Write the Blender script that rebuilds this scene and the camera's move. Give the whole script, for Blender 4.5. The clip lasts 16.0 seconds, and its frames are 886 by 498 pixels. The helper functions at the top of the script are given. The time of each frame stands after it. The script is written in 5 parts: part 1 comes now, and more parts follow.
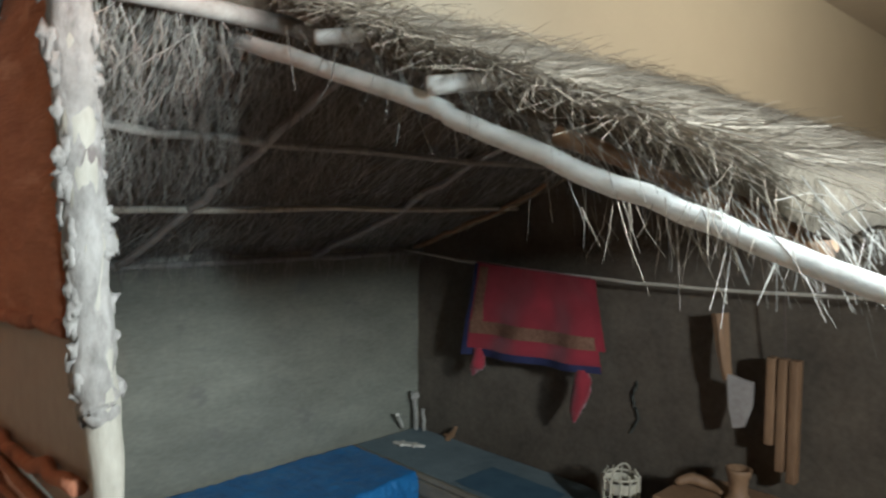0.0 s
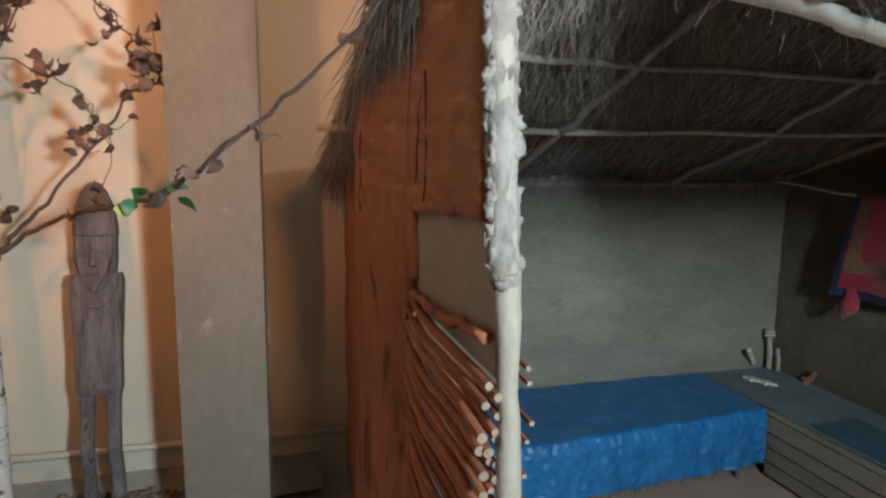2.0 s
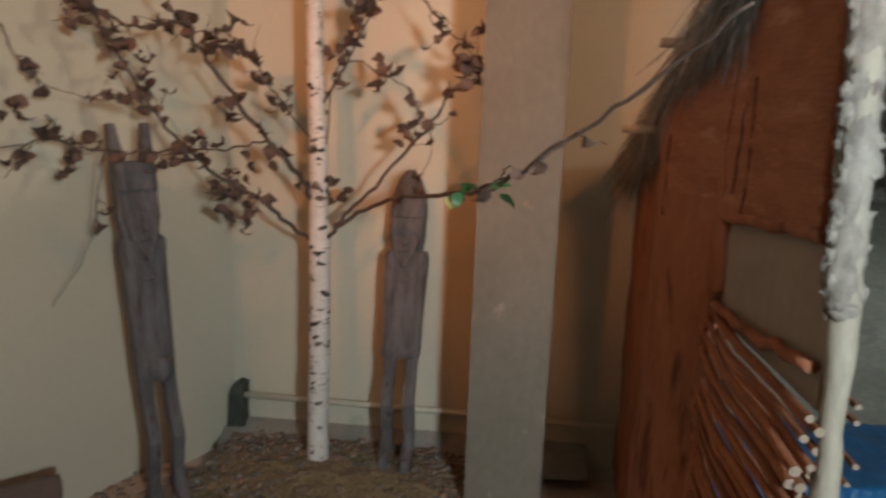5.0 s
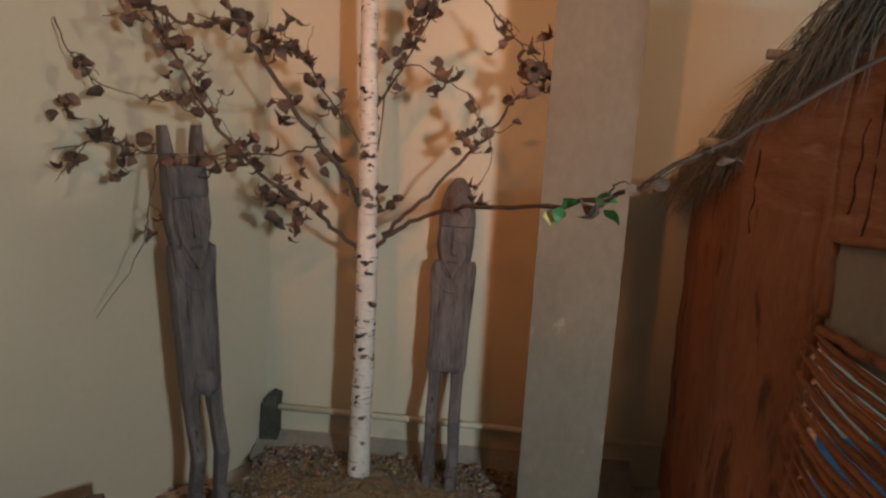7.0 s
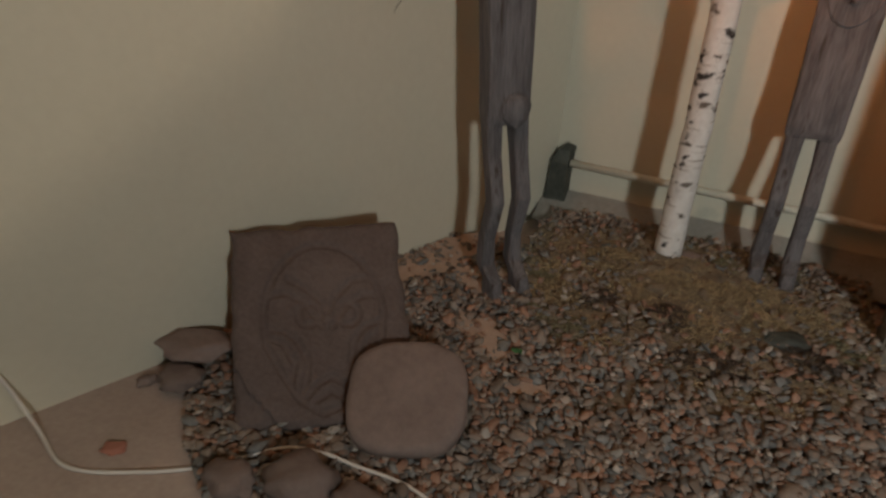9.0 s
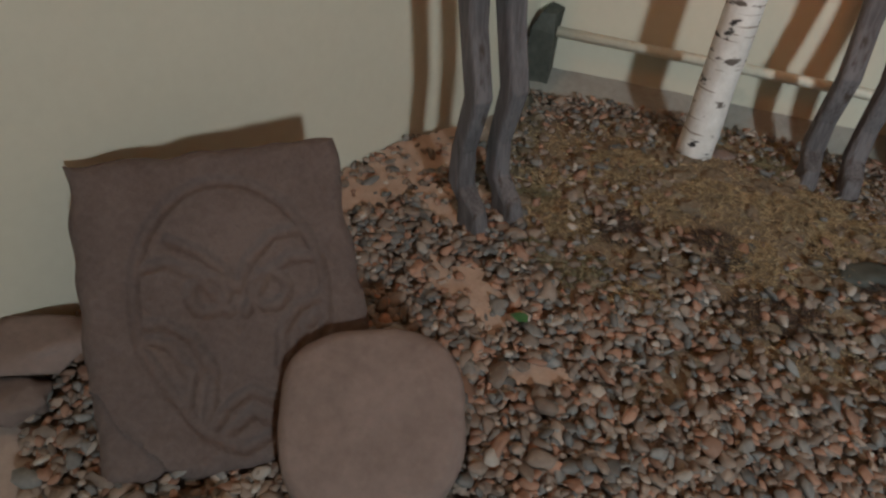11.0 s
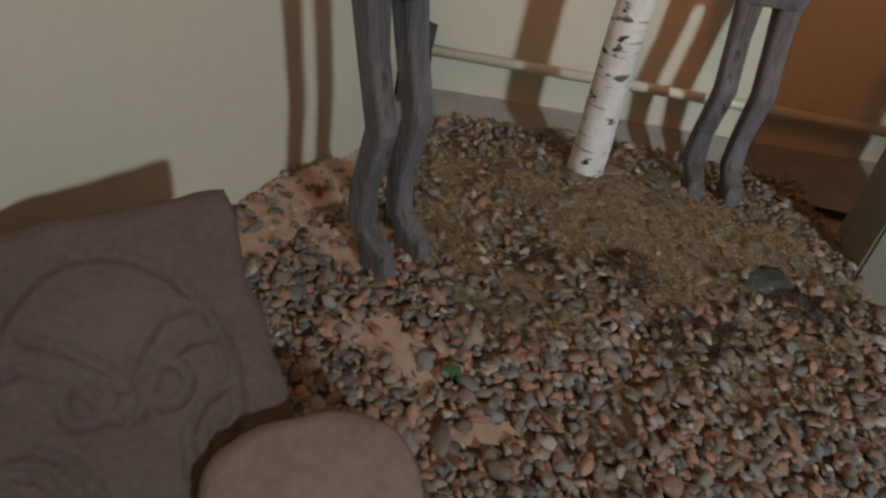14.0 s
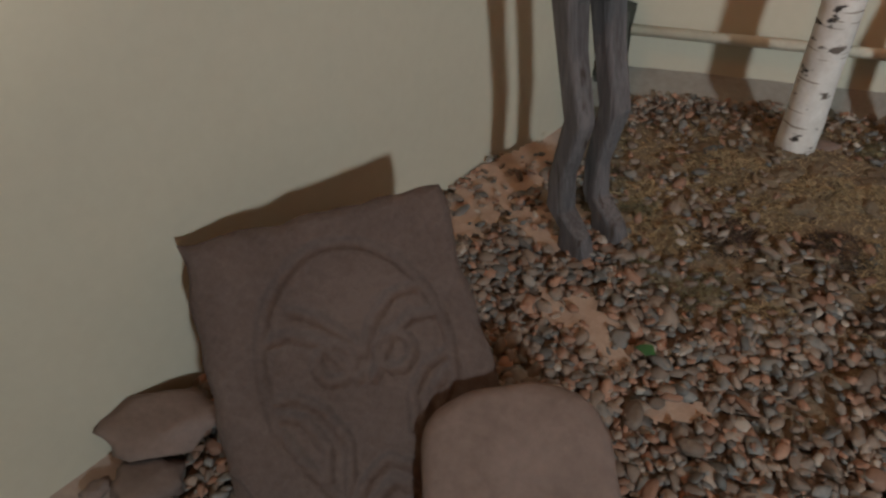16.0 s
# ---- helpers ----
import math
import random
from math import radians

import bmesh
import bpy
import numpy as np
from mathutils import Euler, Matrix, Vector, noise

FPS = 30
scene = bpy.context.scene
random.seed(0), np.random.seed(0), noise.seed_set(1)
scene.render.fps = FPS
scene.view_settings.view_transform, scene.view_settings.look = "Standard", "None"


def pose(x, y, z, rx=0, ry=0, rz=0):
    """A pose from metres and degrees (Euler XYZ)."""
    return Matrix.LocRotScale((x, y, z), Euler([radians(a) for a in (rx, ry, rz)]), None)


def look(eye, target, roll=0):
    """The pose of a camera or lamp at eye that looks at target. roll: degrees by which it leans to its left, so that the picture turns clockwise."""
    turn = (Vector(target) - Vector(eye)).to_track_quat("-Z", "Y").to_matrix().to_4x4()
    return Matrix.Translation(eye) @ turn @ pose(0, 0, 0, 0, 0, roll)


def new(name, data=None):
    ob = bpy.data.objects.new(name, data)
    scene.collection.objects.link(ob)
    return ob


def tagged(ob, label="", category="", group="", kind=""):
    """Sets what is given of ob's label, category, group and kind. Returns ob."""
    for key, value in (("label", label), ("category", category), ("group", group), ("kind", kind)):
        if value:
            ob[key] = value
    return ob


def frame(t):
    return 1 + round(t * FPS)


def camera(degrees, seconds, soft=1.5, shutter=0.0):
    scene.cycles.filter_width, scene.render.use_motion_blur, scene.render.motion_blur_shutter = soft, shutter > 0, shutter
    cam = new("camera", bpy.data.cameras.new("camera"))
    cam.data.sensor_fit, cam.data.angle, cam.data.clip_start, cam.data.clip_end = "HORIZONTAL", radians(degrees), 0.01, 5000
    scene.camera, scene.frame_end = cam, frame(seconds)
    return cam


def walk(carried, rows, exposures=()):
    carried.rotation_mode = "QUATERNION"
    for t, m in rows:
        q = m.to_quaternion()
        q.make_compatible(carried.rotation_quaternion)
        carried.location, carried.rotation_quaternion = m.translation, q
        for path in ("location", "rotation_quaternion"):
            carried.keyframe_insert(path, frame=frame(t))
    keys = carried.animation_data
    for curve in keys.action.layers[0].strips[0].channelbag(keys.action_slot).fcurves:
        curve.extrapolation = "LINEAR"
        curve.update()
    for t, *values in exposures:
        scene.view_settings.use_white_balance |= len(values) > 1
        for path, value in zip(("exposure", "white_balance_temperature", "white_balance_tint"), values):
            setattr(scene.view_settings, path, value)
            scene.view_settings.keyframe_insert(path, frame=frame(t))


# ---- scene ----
cam = camera(64.8, 16.0, soft=2.4, shutter=0.5)
PATH = [
    (0, (1.407, -2.737, 1.447), (2.791, -1.298, 1.32), 0.4),
    (0.5, (1.445, -2.766, 1.422), (2.617, -1.157, 1.229), 2.1),
    (1, (1.446, -2.772, 1.403), (2.329, -1.016, 1.033), 1.2),
    (1.5, (1.378, -2.796, 1.41), (2.105, -0.964, 1.069), 1.0),
    (2, (1.295, -2.844, 1.41), (1.837, -0.945, 1.089), 0.6),
    (2.5, (1.277, -2.885, 1.412), (1.864, -1.002, 1.081), 1.5),
    (3, (1.281, -2.917, 1.423), (1.944, -1.058, 1.1), 2.0),
    (3.5, (1.272, -2.915, 1.425), (1.801, -1.009, 1.13), 1.5),
    (4, (1.249, -2.891, 1.432), (1.476, -0.925, 1.143), 1.1),
    (4.5, (1.226, -2.882, 1.437), (1.246, -0.908, 1.117), 1.4),
    (5, (1.195, -2.884, 1.441), (1.0, -0.928, 1.073), 2.2),
    (5.2, (1.188, -2.889, 1.438), (0.922, -0.943, 1.059), 2.6),
    (7.3, (0.925, -2.778, 1.445), (0.778, -0.815, 1.089), 3.4),
    (7.5, (0.957, -2.734, 1.442), (0.642, -0.792, 1.081), 2.7),
    (8, (0.803, -2.709, 1.441), (0.263, -0.892, 0.801), 2.8),
    (8.5, (0.658, -2.763, 1.387), (0.058, -1.034, 0.579), 3.7),
    (9, (0.567, -2.437, 1.097), (-0.112, -0.81, 0.152), 3.7),
    (11.3, (0.247, -1.931, 0.896), (-0.092, -0.408, -0.355), 7.2),
    (11.5, (0.235, -1.932, 0.899), (-0.083, -0.399, -0.346), 7.9),
    (12, (0.247, -1.904, 0.893), (-0.085, -0.375, -0.353), 7.2),
    (12.5, (0.261, -1.846, 0.896), (-0.084, -0.285, -0.306), 5.8),
    (13, (0.178, -1.819, 0.872), (0.092, -0.214, -0.319), 9.1),
    (13.5, (0.119, -1.825, 0.843), (0.181, -0.227, -0.358), 11.0),
    (14, (0.123, -1.815, 0.85), (0.166, -0.194, -0.321), 10.2),
    (14.5, (0.146, -1.818, 0.871), (0.068, -0.168, -0.258), 8.1),
    (15, (0.137, -1.852, 0.918), (-0.203, -0.266, -0.251), 2.1),
    (15.5, (0.134, -1.873, 0.937), (-0.308, -0.379, -0.316), -0.8),
    (16, (0.124, -1.876, 0.94), (-0.363, -0.422, -0.343), -1.9),
]
EXPOSURES = [(0, 0.15, 5900, 10), (2.0, 0.05, 5900, 10), (3.5, -0.05, 5950, 10), (5.2, -0.47, 6300, 10), (8.5, -0.56, 6500, 11), (9.2, -0.38, 6700, 13), (11.3, 0.12, 6000, 10), (14, 0.1, 5950, 10), (16, -0.02, 6200, 12)]
walk(cam, [(t, look(eye, target, roll)) for t, eye, target, roll in PATH], EXPOSURES)

# ---- world and lights ----
world = bpy.data.worlds.new("world")
scene.world = world
world.use_nodes = True
sky = world.node_tree.nodes.new("ShaderNodeTexSky")
sky.sky_type, sky.sun_disc = "NISHITA", False
sky.sun_elevation, sky.sun_rotation = radians(35), radians(200)
bg = world.node_tree.nodes["Background"]
bg.inputs["Strength"].default_value = 0.08
world.node_tree.links.new(sky.outputs[0], bg.inputs[0])


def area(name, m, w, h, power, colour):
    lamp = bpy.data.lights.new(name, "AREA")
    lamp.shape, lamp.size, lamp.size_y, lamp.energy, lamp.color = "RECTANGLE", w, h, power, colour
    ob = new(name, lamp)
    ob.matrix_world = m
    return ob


# unseen cool panel beside the visitors' path, set where the cast shadows point
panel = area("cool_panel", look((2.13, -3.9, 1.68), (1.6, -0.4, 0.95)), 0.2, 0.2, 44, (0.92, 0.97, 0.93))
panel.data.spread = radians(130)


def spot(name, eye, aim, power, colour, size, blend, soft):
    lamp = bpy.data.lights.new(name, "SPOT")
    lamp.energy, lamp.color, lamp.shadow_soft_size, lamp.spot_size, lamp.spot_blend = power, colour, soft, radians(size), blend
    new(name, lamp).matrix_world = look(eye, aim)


# unseen warm spot, inferred from the orange shadows and pool on the back wall
spot("warm_spot", (0.1, -3.3, 2.8), (0.78, 0.0, 1.68), 180, (1.0, 0.3, 0.08), 46, 1.0, 0.05)
# added wide warm fill for the ground and slab, no separate lamp known
spot("warm_spot", (-0.05, -1.95, 2.6), (0.6, -0.3, 1.0), 32, (1.0, 0.34, 0.11), 120, 1.0, 0.04)
# added warm fill for the wall strip right of the column, lamp not known
spot("warm_spot", (1.78, -3.2, 2.65), (1.42, 0.0, 1.4), 85, (1.0, 0.36, 0.12), 40, 0.8, 0.04)
# added cool fill that brightens the thatch and hanging straw, no lamp known there
spot("hut_fill_spot", (1.2, -4.7, 2.15), (2.6, -1.4, 1.8), 190, (0.84, 0.98, 1.0), 40, 0.7, 0.1)
# added fill without a known source, brightens the back wall above the thatch
spot("wall_fill_spot", (6.5, -3.6, 3.3), (6.2, 0.0, 1.4), 330, (1.0, 0.82, 0.6), 172, 0.2, 0.15)


# ---- materials ----
def surface(name, a, b, scale=6.0, rough=0.8, bump=0.2, fine=60.0, contrast=0.5, stretch=(1, 1, 1), spot=None, random_tint=0.0, metal=0.0, sheen=0.0, space="Object"):
    """Two colours mixed by broad and fine noise, with fine relief; spot: (colour, scale, threshold) for stains."""
    m = bpy.data.materials.new(name)
    m.use_nodes = True
    n, l = m.node_tree.nodes, m.node_tree.links
    bsdf = n["Principled BSDF"]
    co = n.new("ShaderNodeTexCoord")
    mp = n.new("ShaderNodeMapping")
    mp.inputs["Scale"].default_value = stretch
    l.new(co.outputs[space], mp.inputs[0])

    def grain(s, detail):
        t = n.new("ShaderNodeTexNoise")
        t.inputs["Scale"].default_value, t.inputs["Detail"].default_value, t.inputs["Roughness"].default_value = s, detail, 0.6
        l.new(mp.outputs[0], t.inputs["Vector"])
        return t.outputs["Fac"]

    broad, small = grain(scale, 4), grain(fine, 6)
    mix1 = n.new("ShaderNodeMix")
    mix1.data_type = "FLOAT"
    mix1.inputs[0].default_value = 0.45
    l.new(broad, mix1.inputs[2])
    l.new(small, mix1.inputs[3])
    ramp = n.new("ShaderNodeValToRGB")
    ramp.color_ramp.elements[0].position, ramp.color_ramp.elements[1].position = 0.5 - 0.5 * (1 - contrast) * 0.5 - 0.05, 0.5 + 0.5 * (1 - contrast) * 0.5 + 0.05
    ramp.color_ramp.elements[0].color, ramp.color_ramp.elements[1].color = (*a, 1), (*b, 1)
    l.new(mix1.outputs[0], ramp.inputs[0])
    colour = ramp.outputs[0]
    if spot:
        st = grain(spot[1], 5)
        r2 = n.new("ShaderNodeValToRGB")
        r2.color_ramp.elements[0].position, r2.color_ramp.elements[1].position = spot[2], spot[2] + 0.08
        l.new(st, r2.inputs[0])
        mx = n.new("ShaderNodeMix")
        mx.data_type = "RGBA"
        l.new(r2.outputs[0], mx.inputs[0])
        l.new(colour, mx.inputs[6])
        mx.inputs[7].default_value = (*spot[0], 1)
        colour = mx.outputs[2]
    if random_tint:
        info = n.new("ShaderNodeObjectInfo")
        geo = n.new("ShaderNodeNewGeometry")
        add = n.new("ShaderNodeMath")
        add.operation = "ADD"
        l.new(info.outputs["Random"], add.inputs[0])
        l.new(geo.outputs["Random Per Island"], add.inputs[1])
        fr = n.new("ShaderNodeMath")
        fr.operation = "FRACT"
        l.new(add.outputs[0], fr.inputs[0])
        mr = n.new("ShaderNodeMapRange")
        mr.inputs["To Min"].default_value, mr.inputs["To Max"].default_value = 1 - random_tint, 1 + random_tint
        l.new(fr.outputs[0], mr.inputs[0])
        hsv = n.new("ShaderNodeHueSaturation")
        l.new(mr.outputs[0], hsv.inputs["Value"])
        l.new(colour, hsv.inputs["Color"])
        colour = hsv.outputs[0]
    l.new(colour, bsdf.inputs["Base Color"])
    bsdf.inputs["Roughness"].default_value, bsdf.inputs["Metallic"].default_value = rough, metal
    if sheen:
        bsdf.inputs["Sheen Weight"].default_value = sheen
    if bump:
        bp = n.new("ShaderNodeBump")
        bp.inputs["Strength"].default_value, bp.inputs["Distance"].default_value = bump, 0.01
        l.new(mix1.outputs[0], bp.inputs["Height"])
        l.new(bp.outputs[0], bsdf.inputs["Normal"])
    return m


M_WALL = surface("pale_green_paint", (0.55, 0.53, 0.43), (0.6, 0.58, 0.475), 1.5, 0.6, 0.05, 40, spot=((0.47, 0.47, 0.39), 3.0, 0.66))
M_BEIGE = surface("beige_paint", (0.52, 0.44, 0.31), (0.58, 0.49, 0.35), 1.2, 0.7, 0.05, 40)
M_CEIL = surface("ceiling_paint", (0.6, 0.58, 0.52), (0.66, 0.64, 0.58), 1, 0.8, 0.05)
M_FLOOR = surface("pinkish_screed", (0.36, 0.29, 0.25), (0.48, 0.4, 0.35), 5, 0.85, 0.25, 70, spot=((0.33, 0.27, 0.22), 4, 0.62))
M_PILLAR = surface("grey_plaster", (0.15, 0.137, 0.11), (0.225, 0.207, 0.17), 3, 0.85, 0.35, 40, contrast=0.35, stretch=(1, 1, 0.6), spot=((0.34, 0.3, 0.25), 7, 0.63))
M_CLAY = surface("red_clay", (0.27, 0.1, 0.052), (0.4, 0.165, 0.088), 7, 0.92, 0.8, 60, contrast=0.65, spot=((0.15, 0.056, 0.032), 8, 0.56), stretch=(1, 1.8, 0.4))
M_CLAY_SMEAR = surface("smeared_red_clay", (0.29, 0.108, 0.055), (0.42, 0.175, 0.094), 9, 0.92, 0.9, 55, contrast=0.65, spot=((0.47, 0.23, 0.14), 7, 0.58), stretch=(1, 0.5, 2.6))
M_GREY = surface("grey_daub", (0.15, 0.15, 0.12), (0.25, 0.25, 0.2), 5, 0.9, 0.5, 45, spot=((0.17, 0.165, 0.14), 8, 0.6), stretch=(0.7, 0.7, 1.6))
M_DAUB_IN = surface("brown_daub", (0.075, 0.06, 0.045), (0.15, 0.122, 0.09), 6, 0.9, 0.5, 45)
M_PEELED = surface("peeled_wood", (0.42, 0.38, 0.3), (0.68, 0.64, 0.54), 14, 0.6, 0.3, 80, spot=((0.26, 0.2, 0.14), 30, 0.68), stretch=(1, 1, 0.4))
M_POST = surface("weathered_post", (0.25, 0.235, 0.19), (0.38, 0.36, 0.3), 14, 0.7, 0.4, 80, spot=((0.12, 0.09, 0.07), 24, 0.64), stretch=(1, 1, 0.4))
M_LIMB = surface("limed_post", (0.16, 0.15, 0.135), (0.32, 0.305, 0.28), 16, 0.95, 0.6, 70, contrast=0.65, spot=((0.14, 0.12, 0.11), 18, 0.6), stretch=(1, 1, 0.6))
M_STICK = surface("clay_stick", (0.24, 0.09, 0.045), (0.4, 0.17, 0.085), 20, 0.8, 0.3, 90, random_tint=0.25)
M_STICK_END = surface("cut_wood", (0.2, 0.16, 0.12), (0.3, 0.25, 0.195), 60, 0.7, 0.1)
M_MEMBRANE = surface("stretched_hide", (0.27, 0.23, 0.19), (0.36, 0.32, 0.27), 3, 0.5, 0.1, 30)
M_STRAW = surface("dry_straw", (0.17, 0.14, 0.105), (0.38, 0.325, 0.25), 8, 0.7, 0.0, 80, random_tint=0.45)
M_STRAW_OLD = surface("old_straw", (0.16, 0.15, 0.13), (0.38, 0.36, 0.315), 8, 0.8, 0.0, 80, random_tint=0.5)
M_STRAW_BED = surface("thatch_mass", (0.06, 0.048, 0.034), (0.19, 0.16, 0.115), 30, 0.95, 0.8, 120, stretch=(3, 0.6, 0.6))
M_LOG = surface("white_peeled_log", (0.6, 0.59, 0.54), (0.84, 0.83, 0.78), 16, 0.55, 0.35, 80, contrast=0.7, spot=((0.22, 0.18, 0.14), 34, 0.64), stretch=(1, 0.35, 0.5))
M_RAFTER = surface("weathered_pole", (0.24, 0.22, 0.19), (0.42, 0.4, 0.36), 14, 0.8, 0.3, 70, spot=((0.4, 0.38, 0.33), 18, 0.6))
M_IDOL = surface("grey_carved_wood", (0.074, 0.07, 0.075), (0.165, 0.158, 0.166), 9, 0.82, 1.0, 60, contrast=0.75, stretch=(3, 3, 0.35), spot=((0.055, 0.042, 0.036), 14, 0.6))
M_SLAB = surface("carved_sandstone", (0.085, 0.065, 0.06), (0.142, 0.11, 0.1), 7, 0.95, 1.0, 90, contrast=0.6, spot=((0.2, 0.165, 0.15), 40, 0.7))
M_STONE = surface("brown_stone", (0.15, 0.114, 0.1), (0.23, 0.178, 0.158), 12, 0.85, 0.5, 60, random_tint=0.2)
M_PEBBLE = surface("pebbles", (0.15, 0.118, 0.096), (0.28, 0.228, 0.186), 14, 0.7, 0.2, 90, random_tint=0.32)
M_MOSS = surface("dry_moss", (0.14, 0.11, 0.077), (0.26, 0.205, 0.14), 18, 1.0, 1.0, 160, contrast=0.7, spot=((0.075, 0.055, 0.04), 16, 0.6))
M_MOSS_BLADE = surface("moss_tuft", (0.25, 0.19, 0.11), (0.45, 0.35, 0.205), 10, 1.0, 0, random_tint=0.45)
M_MOSS_DARK = surface("dead_moss", (0.045, 0.032, 0.026), (0.1, 0.072, 0.055), 14, 1.0, 0, random_tint=0.45)
M_MOSS_GREEN = surface("greenish_moss", (0.14, 0.13, 0.08), (0.26, 0.24, 0.14), 14, 1.0, 0, random_tint=0.4)
M_SAND = surface("pale_sand", (0.35, 0.26, 0.2), (0.46, 0.355, 0.285), 18, 0.95, 0.5, 150)
M_TWIG = surface("dark_twig", (0.06, 0.045, 0.038), (0.13, 0.1, 0.085), 20, 0.8, 0.3)
M_LEAF = surface("dry_leaf", (0.075, 0.05, 0.042), (0.17, 0.11, 0.085), 30, 0.7, 0.3, random_tint=0.5)
M_LEAF_GREEN = surface("green_leaf", (0.02, 0.1, 0.03), (0.05, 0.2, 0.055), 30, 0.4, 0.1)
M_LEAF_YELLOW = surface("yellow_leaf", (0.35, 0.35, 0.08), (0.45, 0.43, 0.12), 30, 0.5, 0.1)
M_PIPE = surface("white_pipe", (0.5, 0.5, 0.42), (0.66, 0.65, 0.56), 12, 0.5, 0.2, spot=((0.3, 0.25, 0.18), 30, 0.66))
M_DARK = surface("dark_paint", (0.03, 0.035, 0.03), (0.08, 0.085, 0.07), 16, 0.7, 0.4)
M_CEMENT = surface("grey_cement", (0.22, 0.21, 0.19), (0.32, 0.31, 0.28), 10, 0.9, 0.5)
M_BLUE = surface("blue_satin", (0.01, 0.1, 0.29), (0.035, 0.21, 0.48), 10, 0.36, 0.3, 120)
M_RED = surface("red_woven_cloth", (0.19, 0.009, 0.018), (0.31, 0.018, 0.033), 12, 0.85, 0.3, 250, sheen=0.3)
M_NAVY = surface("navy_trim", (0.012, 0.014, 0.05), (0.025, 0.03, 0.09), 20, 0.8, 0.2)
M_BAND = surface("brown_woven_band", (0.1, 0.045, 0.025), (0.25, 0.13, 0.08), 70, 0.85, 0.3, 160)
M_PLANK = surface("aged_plank", (0.16, 0.14, 0.105), (0.28, 0.25, 0.19), 6, 0.75, 0.35, 60, stretch=(4, 0.6, 4), random_tint=0.2)
M_MAT = surface("grey_blue_felt", (0.1, 0.14, 0.16), (0.2, 0.25, 0.26), 5, 0.95, 0.3, 120)
M_BARK_BASKET = surface("birch_bark_strip", (0.44, 0.4, 0.31), (0.62, 0.58, 0.46), 12, 0.7, 0.2)
M_WOOD = surface("warm_wood", (0.19, 0.105, 0.055), (0.33, 0.2, 0.11), 8, 0.6, 0.2, 60, stretch=(1, 1, 0.3))
M_HIDE = surface("pale_scraped_bone", (0.3, 0.27, 0.25), (0.44, 0.41, 0.38), 14, 0.6, 0.2)
M_BONE = surface("bone", (0.55, 0.52, 0.44), (0.7, 0.67, 0.58), 14, 0.6, 0.2)
M_CABLE = surface("white_cable", (0.62, 0.6, 0.56), (0.7, 0.68, 0.64), 14, 0.45, 0)
M_METAL = surface("blue_enamel", (0.25, 0.33, 0.38), (0.4, 0.47, 0.5), 20, 0.35, 0.1)
M_PINK_ROCK = surface("reddish_chip", (0.3, 0.12, 0.085), (0.4, 0.18, 0.13), 12, 0.8, 0.3)


def birch_bark():
    m = surface("birch_bark", (0.55, 0.53, 0.5), (0.8, 0.79, 0.77), 10, 0.65, 0.25, 60)
    n, l = m.node_tree.nodes, m.node_tree.links
    bsdf = n["Principled BSDF"]
    base = bsdf.inputs["Base Color"].links[0].from_socket
    co = n.new("ShaderNodeTexCoord")
    for scale, cut, col in (((19, 19, 34), 0.6, (0.03, 0.026, 0.024)), ((14, 14, 26), 0.625, (0.12, 0.1, 0.085)), ((9, 9, 120), 0.63, (0.3, 0.26, 0.22))):
        mp = n.new("ShaderNodeMapping")
        mp.inputs["Scale"].default_value = scale
        l.new(co.outputs["Object"], mp.inputs[0])
        tx = n.new("ShaderNodeTexNoise")
        tx.inputs["Scale"].default_value, tx.inputs["Detail"].default_value = 1.0, 3
        l.new(mp.outputs[0], tx.inputs["Vector"])
        r = n.new("ShaderNodeValToRGB")
        r.color_ramp.elements[0].position, r.color_ramp.elements[1].position = cut, cut + 0.04
        l.new(tx.outputs["Fac"], r.inputs[0])
        mx = n.new("ShaderNodeMix")
        mx.data_type = "RGBA"
        l.new(r.outputs[0], mx.inputs[0])
        l.new(base, mx.inputs[6])
        mx.inputs[7].default_value = (*col, 1)
        base = mx.outputs[2]
    l.new(base, bsdf.inputs["Base Color"])
    return m


M_BIRCH = birch_bark()


# ---- building helpers ----
def part(name, bm, material, parent=None, label="", smooth=False, m=None):
    """Links a bmesh as one mesh object, under a thing or a part if one is given."""
    me = bpy.data.meshes.new(name)
    bm.normal_update()
    bm.to_mesh(me)
    bm.free()
    for mt in material if isinstance(material, (list, tuple)) else (material,):
        me.materials.append(mt)
    if smooth:
        me.polygons.foreach_set("use_smooth", [True] * len(me.polygons))
    ob = new(name, me)
    if m is not None:
        ob.matrix_world = m
    if parent:
        ob.parent = parent
    if label:
        ob["label"] = label
    return ob


def thing(name, label, category, group="", kind="", m=None):
    ob = new(name)
    ob.empty_display_size = 0.1
    if m is not None:
        ob.matrix_world = m
    return tagged(ob, label, category, group, kind)


def box(bm, x0, x1, y0, y1, z0, z1, m=None, bevel=0.0, mat=0):
    vs = [bm.verts.new(((m @ Vector(p)) if m else p)) for p in ((x0, y0, z0), (x1, y0, z0), (x1, y1, z0), (x0, y1, z0), (x0, y0, z1), (x1, y0, z1), (x1, y1, z1), (x0, y1, z1))]
    fs = [bm.faces.new([vs[i] for i in q]) for q in ((3, 2, 1, 0), (4, 5, 6, 7), (0, 1, 5, 4), (1, 2, 6, 5), (2, 3, 7, 6), (3, 0, 4, 7))]
    for f in fs:
        f.material_index = mat
    if bevel:
        es = list({e for f in fs for e in f.edges})
        bmesh.ops.bevel(bm, geom=es, offset=bevel, segments=2, affect="EDGES", profile=0.6)


